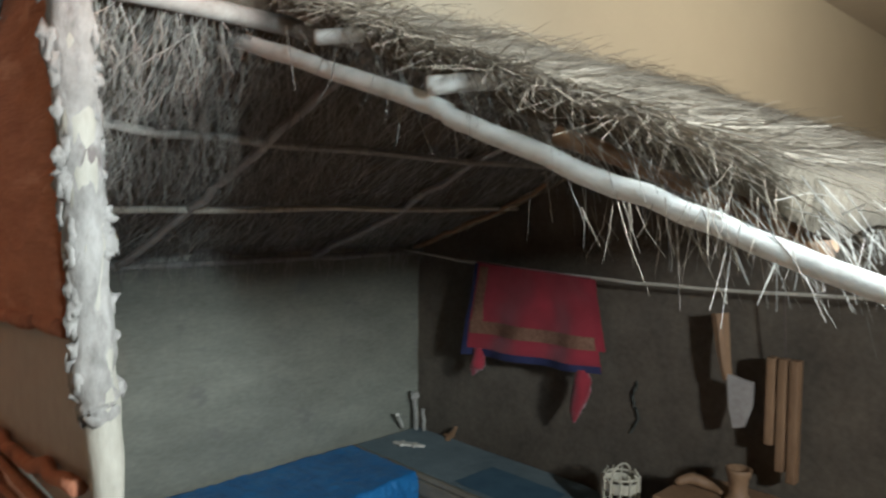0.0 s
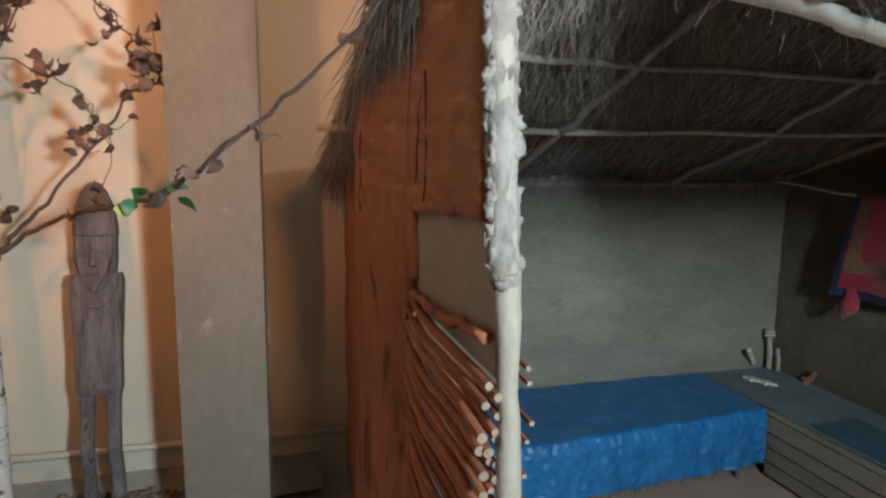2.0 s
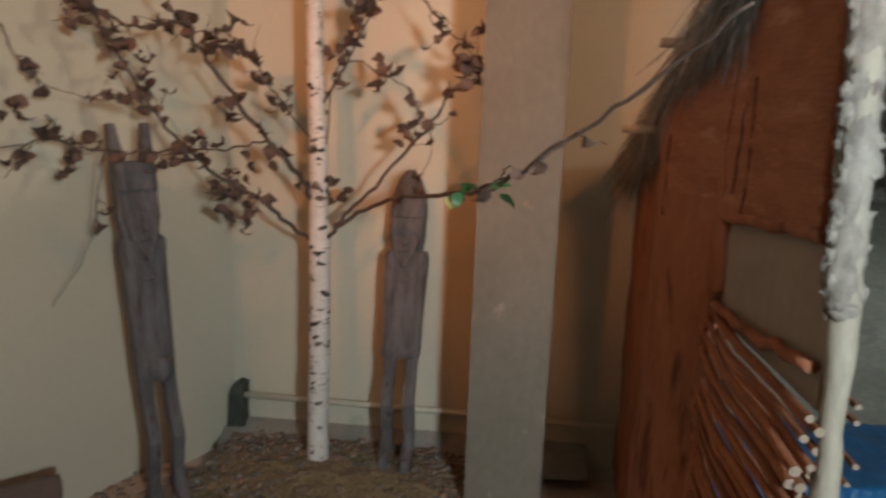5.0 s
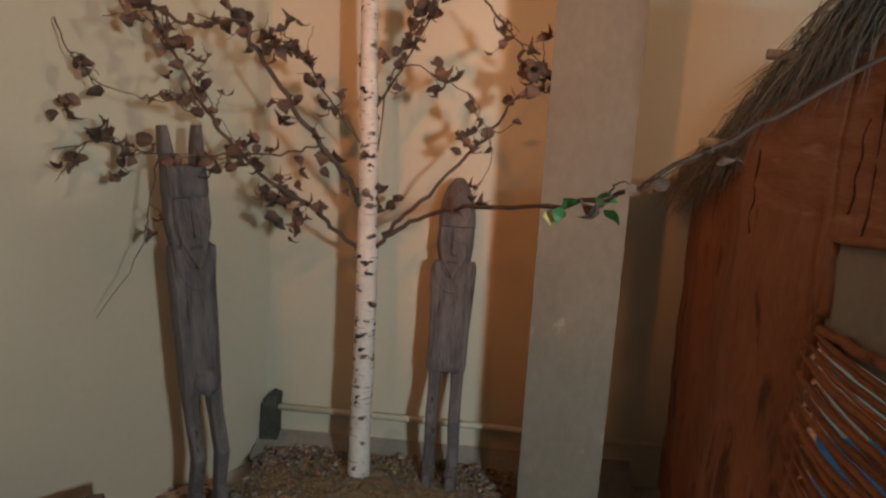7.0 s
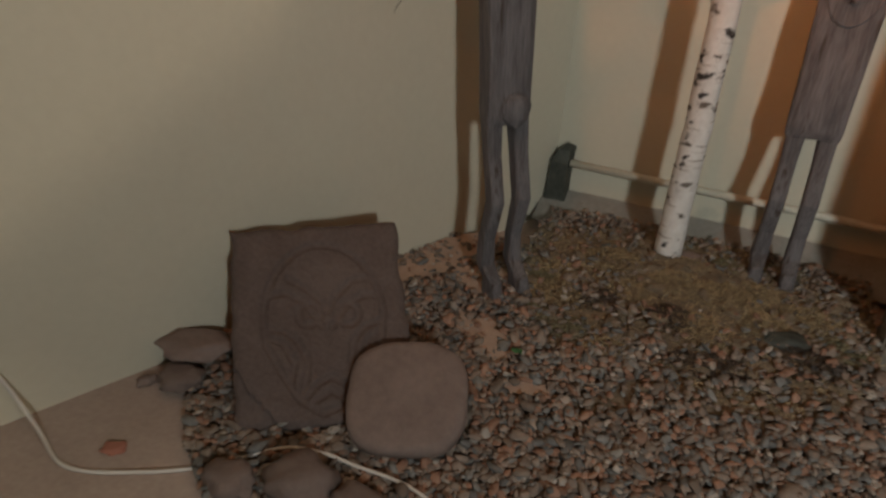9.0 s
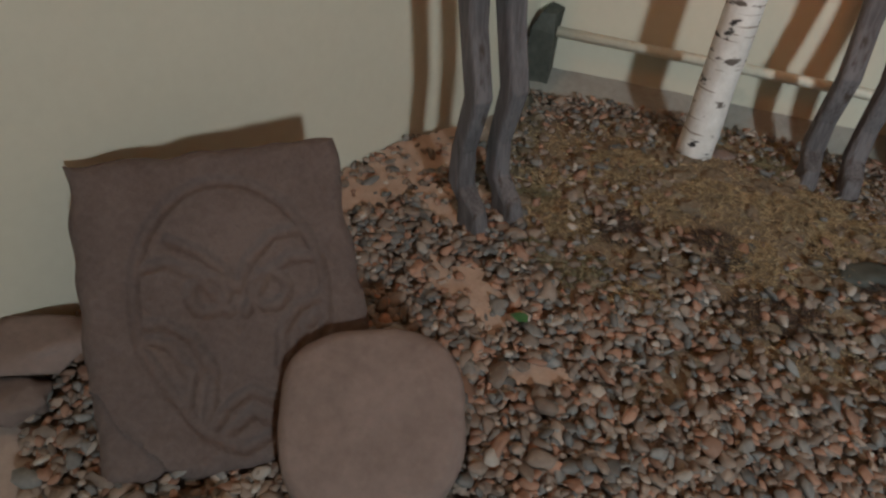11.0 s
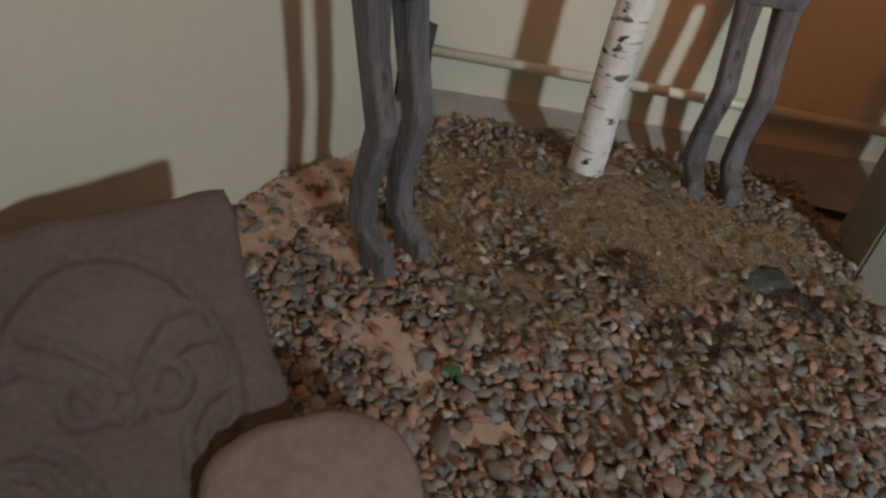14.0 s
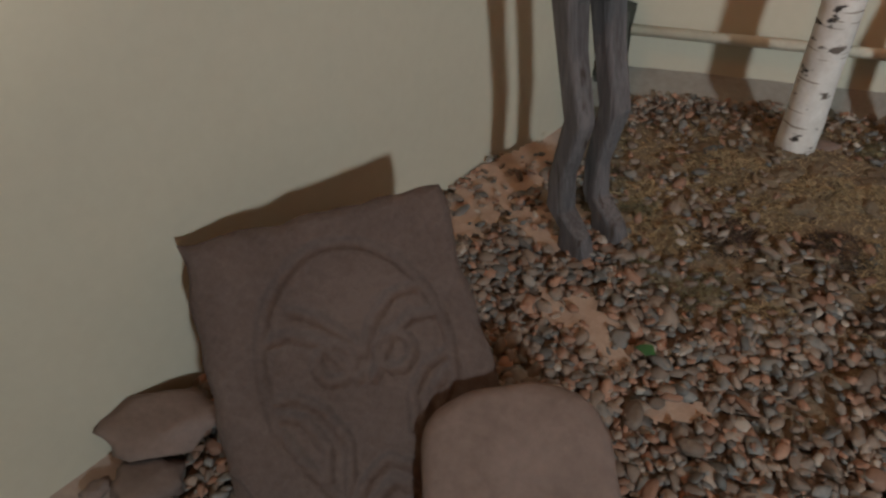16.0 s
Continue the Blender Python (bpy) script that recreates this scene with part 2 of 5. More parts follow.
def tube(bm, pts, radii, seg=8, cap=True, wob=0.0, end_mat=None):
    """A swept round bar through pts with a radius at each point."""
    pts = [Vector(p) for p in pts]
    if not isinstance(radii, (list, tuple)):
        radii = [radii] * len(pts)
    rings, side = [], None
    for i, p in enumerate(pts):
        d = (pts[min(i + 1, len(pts) - 1)] - pts[max(i - 1, 0)]).normalized()
        if side is None:
            side = d.cross(Vector((0, 0, 1)) if abs(d.z) < 0.9 else Vector((1, 0, 0))).normalized()
        side = (side - d * side.dot(d)).normalized()
        up = d.cross(side)
        rings.append([bm.verts.new(p + (side * math.cos(a) + up * math.sin(a)) * radii[i] * (1 + (random.uniform(-wob, wob) if wob else 0))) for a in (2 * math.pi * k / seg for k in range(seg))])
    for a, b in zip(rings, rings[1:]):
        for k in range(seg):
            bm.faces.new((a[k], a[(k + 1) % seg], b[(k + 1) % seg], b[k]))
    if cap:
        f = [bm.faces.new(rings[0][::-1]), bm.faces.new(rings[-1])]
        if end_mat is not None:
            for q in f:
                q.material_index = end_mat


def curve_pts(pts, n=6, jig=0.0):
    """Catmull-Rom points through pts, with a little crookedness."""
    p = [Vector(q) for q in pts]
    p = [p[0] * 2 - p[1]] + p + [p[-1] * 2 - p[-2]]
    out = []
    for i in range(1, len(p) - 2):
        for k in range(n):
            t = k / n
            q = 0.5 * (2 * p[i] + (p[i + 1] - p[i - 1]) * t + (2 * p[i - 1] - 5 * p[i] + 4 * p[i + 1] - p[i + 2]) * t * t + (3 * p[i] - p[i - 1] - 3 * p[i + 1] + p[i + 2]) * t ** 3)
            out.append(q + Vector([random.gauss(0, jig) for _ in range(3)]) if jig and (i, k) != (1, 0) else q)
    return out + [p[-2]]


def taper(n, a, b):
    return [a + (b - a) * i / (n - 1) for i in range(n)]


def prism(bm, outline, y0, y1, m=None, mat=0):
    """A flat outline in x and z with depth along y."""
    a = [bm.verts.new((m @ Vector((x, y0, z))) if m else (x, y0, z)) for x, z in outline]
    b = [bm.verts.new((m @ Vector((x, y1, z))) if m else (x, y1, z)) for x, z in outline]
    n = len(a)
    fs = [bm.faces.new(a), bm.faces.new(b[::-1])] + [bm.faces.new((a[(i + 1) % n], a[i], b[i], b[(i + 1) % n])) for i in range(n)]
    for f in fs:
        f.material_index = mat


def loft(bm, rings, m=None, mat=0):
    """Rings of equal count, joined and capped."""
    vs = [[bm.verts.new((m @ Vector(p)) if m else p) for p in r] for r in rings]
    n = len(vs[0])
    fs = [bm.faces.new((a[k], a[(k + 1) % n], b[(k + 1) % n], b[k])) for a, b in zip(vs, vs[1:]) for k in range(n)]
    fs += [bm.faces.new(vs[0][::-1]), bm.faces.new(vs[-1])]
    for f in fs:
        f.material_index = mat


def chamfered(cx, cy, z, w, d, c=0.3):
    """A rectangle with cut corners as a ring."""
    a, b = w / 2, d / 2
    k, q = a * (1 - c), b * (1 - c)
    return [(cx + x, cy + y, z) for x, y in ((-k, -b), (k, -b), (a, -q), (a, q), (k, b), (-k, b), (-a, q), (-a, -q))]


def rock(bm, c, size, seed, sub=2, rough=0.25, flat=None, turn=0.0):
    r = bmesh.ops.create_icosphere(bm, subdivisions=sub, radius=1.0)
    rot = Euler((0, 0, turn)).to_matrix()
    for v in r["verts"]:
        k = 1 + rough * noise.noise(v.co * 1.6 + Vector((seed * 3.1, seed, 0))) + rough * 0.4 * noise.noise(v.co * 4 + Vector((0, seed, seed)))
        p = v.co * k
        if flat is not None:
            p.z = max(-flat, min(flat, p.z))
        v.co = Vector(c) + rot @ Vector((p.x * size[0], p.y * size[1], p.z * size[2]))


def relief(bm, amp, scale, seed=0.0, axis=None):
    for v in bm.verts:
        d = noise.noise(v.co * scale + Vector((seed, 0, seed))) * amp + noise.noise(v.co * scale * 3.3 + Vector((0, seed, 7))) * amp * 0.4
        v.co += (Vector(axis) if axis else v.normal) * d


def sheet(bm, f, nu, nv, mat=0):
    """A grid of points f(u, v), u and v from 0 to 1."""
    g = [[bm.verts.new(f(i / nu, j / nv)) for j in range(nv + 1)] for i in range(nu + 1)]
    for i in range(nu):
        for j in range(nv):
            bm.faces.new((g[i][j], g[i + 1][j], g[i + 1][j + 1], g[i][j + 1])).material_index = mat
    return g


# ---- the room ----
CEIL = 3.7
bm = bmesh.new()
box(bm, -3.6, 14.2, -6.2, 0.2, -0.15, -0.04)
tagged(part("floor", bm, M_FLOOR), "dusty pinkish cement screed floor of the exhibit", "floor", kind="structure")
bm = bmesh.new()
box(bm, -3.6, 14.2, -6.2, 0.2, CEIL, CEIL + 0.1)
tagged(part("ceiling", bm, M_CEIL), "plain off-white ceiling", "ceiling", kind="structure")
bm = bmesh.new()
box(bm, -0.2, 14.2, 0, 0.15, -0.1, CEIL)
tagged(part("wall_north", bm, M_WALL), "pale green painted plaster back wall", "wall", kind="structure")
UX, UY = -0.394, -0.919
WEST = Matrix(((UX, UY, 0, -0.015), (UY, -UX, 0, 0), (0, 0, 1, 0), (0, 0, 0, 1)))  # x along the wall, y outwards
bm = bmesh.new()
box(bm, -0.05, 6.9, 0, 0.15, -0.1, CEIL, WEST)
tagged(part("wall_west", bm, M_WALL), "pale green painted plaster side wall, scuffed near the floor", "wall", kind="structure")
bm = bmesh.new()
box(bm, 14.05, 14.2, -6.2, 0, -0.1, CEIL)
tagged(part("wall_east", bm, M_BEIGE), "plain beige wall", "wall", kind="structure")
bm = bmesh.new()
box(bm, -3.6, 14.05, -6.15, -6.0, -0.1, CEIL)
tagged(part("wall_south", bm, M_BEIGE), "plain beige wall", "wall", kind="structure")

# hot-water pipe with its dark sleeve in the corner, cement fillet at the foot of the wall
bm = bmesh.new()
tube(bm, [(0.05, -0.045, 0.196), (0.9, -0.045, 0.19), (2.1, -0.045, 0.17)], 0.014, 10)
tagged(part("pipe", bm, M_PIPE, smooth=True), "white painted pipe along the foot of the wall", "pipe", kind="structure")
bm = bmesh.new()
loft(bm, [[(-0.01, -0.004, 0.0), (0.05, -0.004, 0.03), (0.05, -0.06, 0.03), (-0.03, -0.06, 0.03)], [(0.0, -0.004, 0.2), (0.05, -0.004, 0.19), (0.045, -0.06, 0.19), (-0.02, -0.06, 0.2)], [(0.02, -0.004, 0.26), (0.055, -0.004, 0.25), (0.04, -0.04, 0.24), (0.0, -0.05, 0.24)]])
tagged(part("pipe_sleeve", bm, M_DARK), "dark chipped sleeve where the pipe enters the corner", "pipe sleeve", kind="structure")
bm = bmesh.new()
g = sheet(bm, lambda u, v: (-0.04 + 1.6 * u, -0.002 - 0.2 * v * (0.8 + 0.2 * math.sin(9 * u)), 0.075 * (1 - v) ** 1.2 + 0.004 * noise.noise(Vector((u * 20, v * 6, 0)))), 40, 8)
tagged(part("cement_fillet", bm, M_CEMENT, smooth=True), "rough grey cement fillet along the wall foot", "skirting", kind="structure")

# square column that stands free before the back wall
col = thing("column", "grey plastered square column with worn faces", "column")
bm = bmesh.new()
loft(bm, [[(1.07, -0.52, z), (1.345, -0.565, z), (1.357, -0.4, z), (1.082, -0.36, z)] for z in (-0.04, 0.5, 1.0, 1.5, 2.0, 2.5, 3.0, CEIL)])
bmesh.ops.bevel(bm, geom=[e for e in bm.edges if abs((e.verts[0].co - e.verts[1].co).z) > 0.2], offset=0.008, segments=2, affect="EDGES")
part("shaft", bm, M_PILLAR, col)


# ---- the hut ----
def back_z(y):
    return 1.215 - 0.33 * y if y > -0.65 else 1.4295 - 0.43 * (y + 0.65)


def front_z(y):
    return 1.805 + 0.40 * (y + 1.5)


RIDGE_Y = -1.5
hut = thing("reed_hut", "cut-open model hut with clay-daubed walls and a thatched straw roof", "hut")

# clay gable half-wall with a window and a bulging rear corner
bm = bmesh.new()


def clay_at(y, z, side):
    bulge = 0.075 * math.exp(-(((y + 0.85) / 0.22) ** 2)) + 0.02 * math.exp(-(((y + 0.3) / 0.15) ** 2))
    rip = 0.012 * noise.noise(Vector((y * 5, z * 4, 3))) + 0.006 * noise.noise(Vector((y * 16, z * 9, 8)))
    rip -= 0.03 * math.exp(-(((y + 1.14 + 0.01 * math.sin(9 * z)) / 0.022) ** 2)) * min(1, max(0, (1.34 - z) / 0.08))
    rip += 0.005 * noise.noise(Vector((y * 4, z * 45, 2))) * min(1, max(0, (z - 1.25) / 0.1))
    return 1.68 - bulge - rip if side else 1.722


def clay_panel(bm, y0, y1, zlow, zhigh, nu, nv):
    for side in (1, 0):
        gr = sheet(bm, lambda u, v: (clay_at(y0 + (y1 - y0) * u, zlow(y0 + (y1 - y0) * u) + (zhigh(y0 + (y1 - y0) * u) - zlow(y0 + (y1 - y0) * u)) * v, side), y0 + (y1 - y0) * u, zlow(y0 + (y1 - y0) * u) + (zhigh(y0 + (y1 - y0) * u) - zlow(y0 + (y1 - y0) * u)) * v), nu, nv)
        rim = [gr[i][0] for i in range(nu + 1)] + [gr[nu][j] for j in range(1, nv + 1)] + [gr[i][nv] for i in range(nu - 1, -1, -1)] + [gr[0][j] for j in range(nv - 1, 0, -1)]
        if side:
            first = rim
        else:
            for k in range(len(rim)):
                bm.faces.new((first[k], first[(k + 1) % len(rim)], rim[(k + 1) % len(rim)], rim[k]))


clay_panel(bm, -0.045, -1.2, lambda y: 0.0, lambda y: back_z(y) - 0.01, 60, 90)
clay_panel(bm, -1.2, -1.74, lambda y: 1.235 - 0.075 * (y + 1.2) + 0.008 * math.sin(30 * y), lambda y: min(back_z(y), 1.80) - 0.01, 24, 40)
bmesh.ops.recalc_face_normals(bm, faces=bm.faces)
for f in bm.faces:
    c = f.calc_center_median()
    f.material_index = 1 if c.z > 1.27 + 0.05 * noise.noise(Vector((0, c.y * 9, 1))) else 0
clay_wall = part("clay_wall", bm, (M_CLAY, M_CLAY_SMEAR), hut, "red-brown clay daub, cracked and hand-smeared", smooth=True)
# cracks as thin dark gaps
M_CRACK = surface("crack_shadow", (0.05, 0.017, 0.01), (0.08, 0.028, 0.014), 20, 1, 0)
for y, z0, z1 in ((-1.34, 1.26, 1.55), (-1.28, 1.3, 1.5), (-0.9, 1.2, 1.42)):
    bm = bmesh.new()
    tube(bm, curve_pts([(clay_at(y, z0 + (z1 - z0) * k / 5, 1) - 0.0005, y + 0.012 * math.sin(3 * k + y * 9), z0 + (z1 - z0) * k / 5) for k in range(6)], 3), 0.0022, 5)
    part("crack", bm, M_CRACK, clay_wall, "thin dried cracks")

# membrane pane and its clay reveal
bm = bmesh.new()
box(bm, 1.698, 1.704, -1.765, -1.19, 1.0, 1.30)
part("window_pane", bm, M_MEMBRANE, clay_wall, "opaque stretched hide window pane")
bm = bmesh.new()
tube(bm, curve_pts([(1.69, -1.205, 1.06), (1.695, -1.2, 1.15), (1.685, -1.195, 1.24)], 4, 0.003), 0.016, 8)
tube(bm, curve_pts([(1.685, -1.195, 1.24), (1.68, -1.45, 1.262), (1.68, -1.75, 1.28)], 6, 0.003), 0.012, 8)
tube(bm, curve_pts([(1.69, -1.2, 1.025), (1.68, -1.45, 1.04), (1.685, -1.76, 1.07)], 6, 0.003), 0.012, 8, wob=0.15)
part("window_reveal", bm, M_CLAY, clay_wall, "clay smeared window reveal", smooth=True)

# woven wattle sticks below the window
random.seed(5)
for k in range(76):
    z = 0.0 + 0.0134 * k + random.uniform(-0.006, 0.006)
    x = 1.672 + (0.0, 0.012, 0.022)[k % 3] + random.uniform(-0.005, 0.005)
    drop = random.uniform(0.005, 0.045) + (0.04 if k % 9 == 4 else 0)
    end = -1.775 - random.uniform(0, 0.03)
    bm = bmesh.new()
    pts = curve_pts([(x + 0.012, -1.15, z + drop * 0.5 + 0.01), (x - 0.004, -1.36, z + drop * 0.25 + random.uniform(-0.006, 0.006)), (x + 0.004, -1.58, z - drop * 0.2 + random.uniform(-0.006, 0.006)), (x, end, z - drop * 0.5)], 4, 0.001)
    r = random.uniform(0.0062, 0.0105)
    tube(bm, pts, taper(len(pts), r * 0.8, r), 8, end_mat=1)
    part("wattle_stick", bm, (M_STICK, M_STICK_END), hut, smooth=False)
for k in range(12):
    z = 0.45 + 0.052 * k + random.uniform(-0.015, 0.015)
    bm = bmesh.new()
    x = 1.752 + random.uniform(-0.008, 0.008)
    tube(bm, [(x, -1.4, z + 0.01), (x + 0.004, -1.765 - random.uniform(0, 0.03), z)], 0.0052, 7, end_mat=1)
    part("wattle_stick", bm, (M_STICK, M_STICK_END), hut)

# limed ridge post with daub lumps along its upper half
bm = bmesh.new()
pts = curve_pts([(1.742, -1.79, -0.04), (1.735, -1.79, 0.45), (1.718, -1.79, 0.85), (1.71, -1.79, 1.08), (1.70, -1.79, 1.3), (1.685, -1.785, 1.6), (1.672, -1.78, 1.9)], 6, 0.0015)
tube(bm, pts, [0.0205 + 0.0025 * math.sin(7 * i) for i in range(len(pts))], 12, wob=0.06)
ridge_post = part("ridge_post", bm, M_POST, hut, "peeled pale wooden ridge post", smooth=True)
for k in range(110):
    z = 1.2 + 0.68 * random.random()
    s = random.choice((-1, 1))
    bm = bmesh.new()
    cx = 1.70 - (z - 1.25) * 0.05 + s * random.uniform(0.016, 0.027)
    rock(bm, (cx, -1.785 - random.uniform(0.0, 0.014), z), (random.uniform(0.005, 0.011), random.uniform(0.005, 0.009), random.uniform(0.007, 0.02)), k, 2, 1.1)
    part("daub_lump", bm, M_LIMB, ridge_post, smooth=True)
bm = bmesh.new()
pts = curve_pts([(1.705, -1.79, 1.17), (1.7, -1.788, 1.21), (1.692, -1.785, 1.45), (1.681, -1.782, 1.7), (1.668, -1.78, 1.89)], 8, 0.002)
tube(bm, pts, [min(0.0255, 0.021 + 0.002 * i) + 0.0035 * noise.noise(Vector((0, 0, i * 0.9))) for i in range(len(pts))], 18, wob=0.13)
part("daub_coat", bm, M_LIMB, ridge_post, "flaking grey-white daub on the post", smooth=True)

# grey daub back wall and brown right-hand gable
bm = bmesh.new()
g1 = sheet(bm, lambda u, v: (1.79 + 2.06 * u, -0.035 + 0.008 * noise.noise(Vector((u * 9, 0, v * 6))), 1.215 * v - 0.04 * (1 - v)), 60, 40)
g2 = sheet(bm, lambda u, v: (1.79 + 2.06 * u, -0.01, 1.215 * v), 1, 1)
part("back_wall", bm, M_GREY, hut, "smooth grey daub wall with trowel marks", smooth=True)
bm = bmesh.new()
GX = 3.83
g1 = sheet(bm, lambda u, v: (GX + 0.012 * noise.noise(Vector((u * 9, 4, v * 6))), -0.035 - 2.75 * u, (min(back_z(-0.035 - 2.75 * u), front_z(-0.035 - 2.75 * u)) - 0.01) * v), 60, 40)
g2 = sheet(bm, lambda u, v: (GX + 0.06, -0.035 - 2.75 * u, (min(back_z(-0.035 - 2.75 * u), front_z(-0.035 - 2.75 * u)) - 0.01) * v), 20, 4)
end_wall = part("end_wall", bm, M_DAUB_IN, hut, "dark brown daub gable wall", smooth=True)
bm = bmesh.new()
tube(bm, curve_pts([(GX - 0.006, -1.3, 0.55), (GX - 0.006, -1.335, 0.62), (GX - 0.006, -1.31, 0.68), (GX - 0.006, -1.325, 0.76)], 4, 0.003), 0.005, 5)
part("wall_crack", bm, M_DARK, end_wall, "crooked crack in the daub")

# roof poles
def pole(name, pts, r0, r1, mat, label="", jig=0.003, seg=9, under=None):
    bm = bmesh.new()
    q = curve_pts(pts, 6, jig)
    tube(bm, q, taper(len(q), r0, r1), seg, wob=0.06)
    return part(name, bm, mat, under or hut, label, smooth=True)


pole("purlin", [(1.51, -0.68, 1.43), (2.4, -0.68, 1.425), (3.86, -0.70, 1.43)], 0.012, 0.009, M_PEELED, "thin peeled purlin")
pole("purlin", [(1.525, -1.1, 1.64), (2.4, -1.1, 1.60), (3.86, -1.1, 1.585)], 0.012, 0.009, M_RAFTER, "thin grey purlin")
pole("ridge_pole", [(1.6, -1.5, 1.80), (2.6, -1.5, 1.80), (3.9, -1.5, 1.79)], 0.02, 0.018, M_RAFTER)
for x, xt, r in ((2.32, 2.36, 0.015), (3.17, 3.18, 0.014)):
    pole("rafter", [(x, -0.04, 1.205), (x + 0.0, -0.55, 1.375), (xt - 0.03, -1.0, 1.558), (xt, -1.52, 1.775)], r, r * 0.75, M_RAFTER, "crooked weathered rafter", 0.004)
pole("rafter", [(3.70, -0.15, 1.235), (3.72, -0.55, 1.37), (3.70, -0.95, 1.53)], 0.012, 0.01, M_WOOD, "stripped reddish rafter", 0.005)
pole("wall_plate", [(1.8, -0.055, 1.205), (2.8, -0.055, 1.205), (3.84, -0.055, 1.205)], 0.014, 0.013, M_RAFTER)
# front cut rafter, bright peeled log with forked stubs
cut_rafter = pole("cut_rafter", [(2.1, -1.0, 1.92), (2.1, -1.35, 1.798), (2.1, -1.722, 1.68), (2.1, -1.97, 1.598), (2.1, -2.07, 1.555), (2.1, -2.342, 1.455), (2.1, -2.56, 1.378), (2.1, -2.8, 1.3)], 0.0175, 0.011, M_LOG, "bright peeled log at the cut edge of the roof", 0.001, 12)
pole("branch_stub", [(2.085, -2.0, 1.615), (2.13, -2.07, 1.618), (2.17, -2.14, 1.615)], 0.0145, 0.0125, M_LOG, "sawn branch stub", 0.0, under=cut_rafter)
pole("branch_stub", [(2.085, -1.72, 1.728), (2.12, -1.78, 1.728), (2.15, -1.84, 1.722)], 0.013, 0.0115, M_LOG, "sawn branch stub", 0.0, under=cut_rafter)
pole("lower_batten", [(2.12, -2.2, 1.535), (2.16, -2.36, 1.47), (2.2, -2.5, 1.40)], 0.012, 0.01, M_WOOD, "reddish split batten", 0.001)
pole("front_batten", [(2.12, -2.1, 1.54), (2.9, -2.1, 1.555), (3.85, -2.1, 1.55)], 0.011, 0.01, M_RAFTER)

# thatch: a thick mass and loose straws over and under it
random.seed(11)
bm = bmesh.new()


def slab_roof(bm, x0, x1, ya, yb, zf, thick, nu, nv):
    for t in (0.02, thick):
        gr = sheet(bm, lambda u, v: (x0 + (x1 - x0) * u + (0.03 * noise.noise(Vector((v * 7, t * 30, 1))) if u in (0, 1) else 0), ya + (yb - ya) * v, zf(ya + (yb - ya) * v) + t + 0.02 * noise.noise(Vector((u * 12, v * 9, t * 40)))), nu, nv)
        rim = [gr[i][0] for i in range(nu + 1)] + [gr[nu][j] for j in range(1, nv + 1)] + [gr[i][nv] for i in range(nu - 1, -1, -1)] + [gr[0][j] for j in range(nv - 1, 0, -1)]
        if t == 0.02:
            first = rim
        else:
            for k in range(len(rim)):
                bm.faces.new((first[k], first[(k + 1) % len(rim)], rim[(k + 1) % len(rim)], rim[k]))


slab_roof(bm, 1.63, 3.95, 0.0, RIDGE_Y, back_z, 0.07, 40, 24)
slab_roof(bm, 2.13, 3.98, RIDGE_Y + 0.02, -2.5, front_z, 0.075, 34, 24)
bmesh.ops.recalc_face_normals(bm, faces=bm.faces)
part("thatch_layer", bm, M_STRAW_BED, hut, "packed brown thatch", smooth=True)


def straw(bm, p, d, length, width, droop, curl=0.2):
    """One bent stalk of three sides."""
    d = Vector(d).normalized()
    side = Vector((random.gauss(0, 1), random.gauss(0, 1), random.gauss(0, 1))).cross(d).normalized()
    bend = Vector((random.gauss(0, curl), random.gauss(0, curl), random.gauss(0, curl) * 0.6))
    pts = [Vector(p) + (d * s + bend * s * s * 0.5) * length + Vector((0, 0, -droop * s * s * length)) for s in (0, 0.5, 1)]
    up = side.cross(d)
    rings = [[bm.verts.new(q + (side * math.cos(a) + up * math.sin(a)) * width * k) for a in (0.3, 2.4, 4.5)] for q, k in zip(pts, (1, 0.9, 0.35))]
    for a, b in zip(rings, rings[1:]):
        for k in range(3):
            bm.faces.new((a[k], a[(k + 1) % 3], b[(k + 1) % 3], b[k]))


def straws_into(count, place):
    """Many stalks, made in blocks so that each block stays quick."""
    out = bmesh.new()
    for _ in range(count):
        straw(out, *place())
    return out


def top_front():
    y = RIDGE_Y - 0.92 * random.random() ** 0.9
    x = 2.1 + 1.85 * random.random() ** 1.5
    return (x, y, front_z(y) + 0.068 + random.uniform(-0.012, 0.016)), (random.gauss(0.14, 0.85), -1, -0.42 + random.gauss(0, 0.13)), random.uniform(0.04, 0.12), random.uniform(0.0004, 0.0009), random.uniform(0, 0.15), 0.55


def top_ridge():
    x = 2.0 + 1.95 * random.random()
    return (x, RIDGE_Y + random.uniform(-0.08, 0.08), 1.885 + random.uniform(-0.03, 0.02)), (random.gauss(0.1, 0.5), random.choice((-1, -1, 1)), random.gauss(-0.2, 0.25)), random.uniform(0.04, 0.1), random.uniform(0.0005, 0.001), random.uniform(0.1, 0.4), 0.4


def eave_front():
    x = 2.1 + 1.8 * random.random() ** 1.2
    y = -2.4 + random.uniform(-0.08, 0.08)
    return (x, y, front_z(y) + random.uniform(0.0, 0.07)), (random.gauss(0.05, 0.25), -0.6, random.gauss(-0.8, 0.3)), random.uniform(0.02, 0.06), random.uniform(0.0003, 0.0006), random.uniform(0.2, 0.7), 0.5


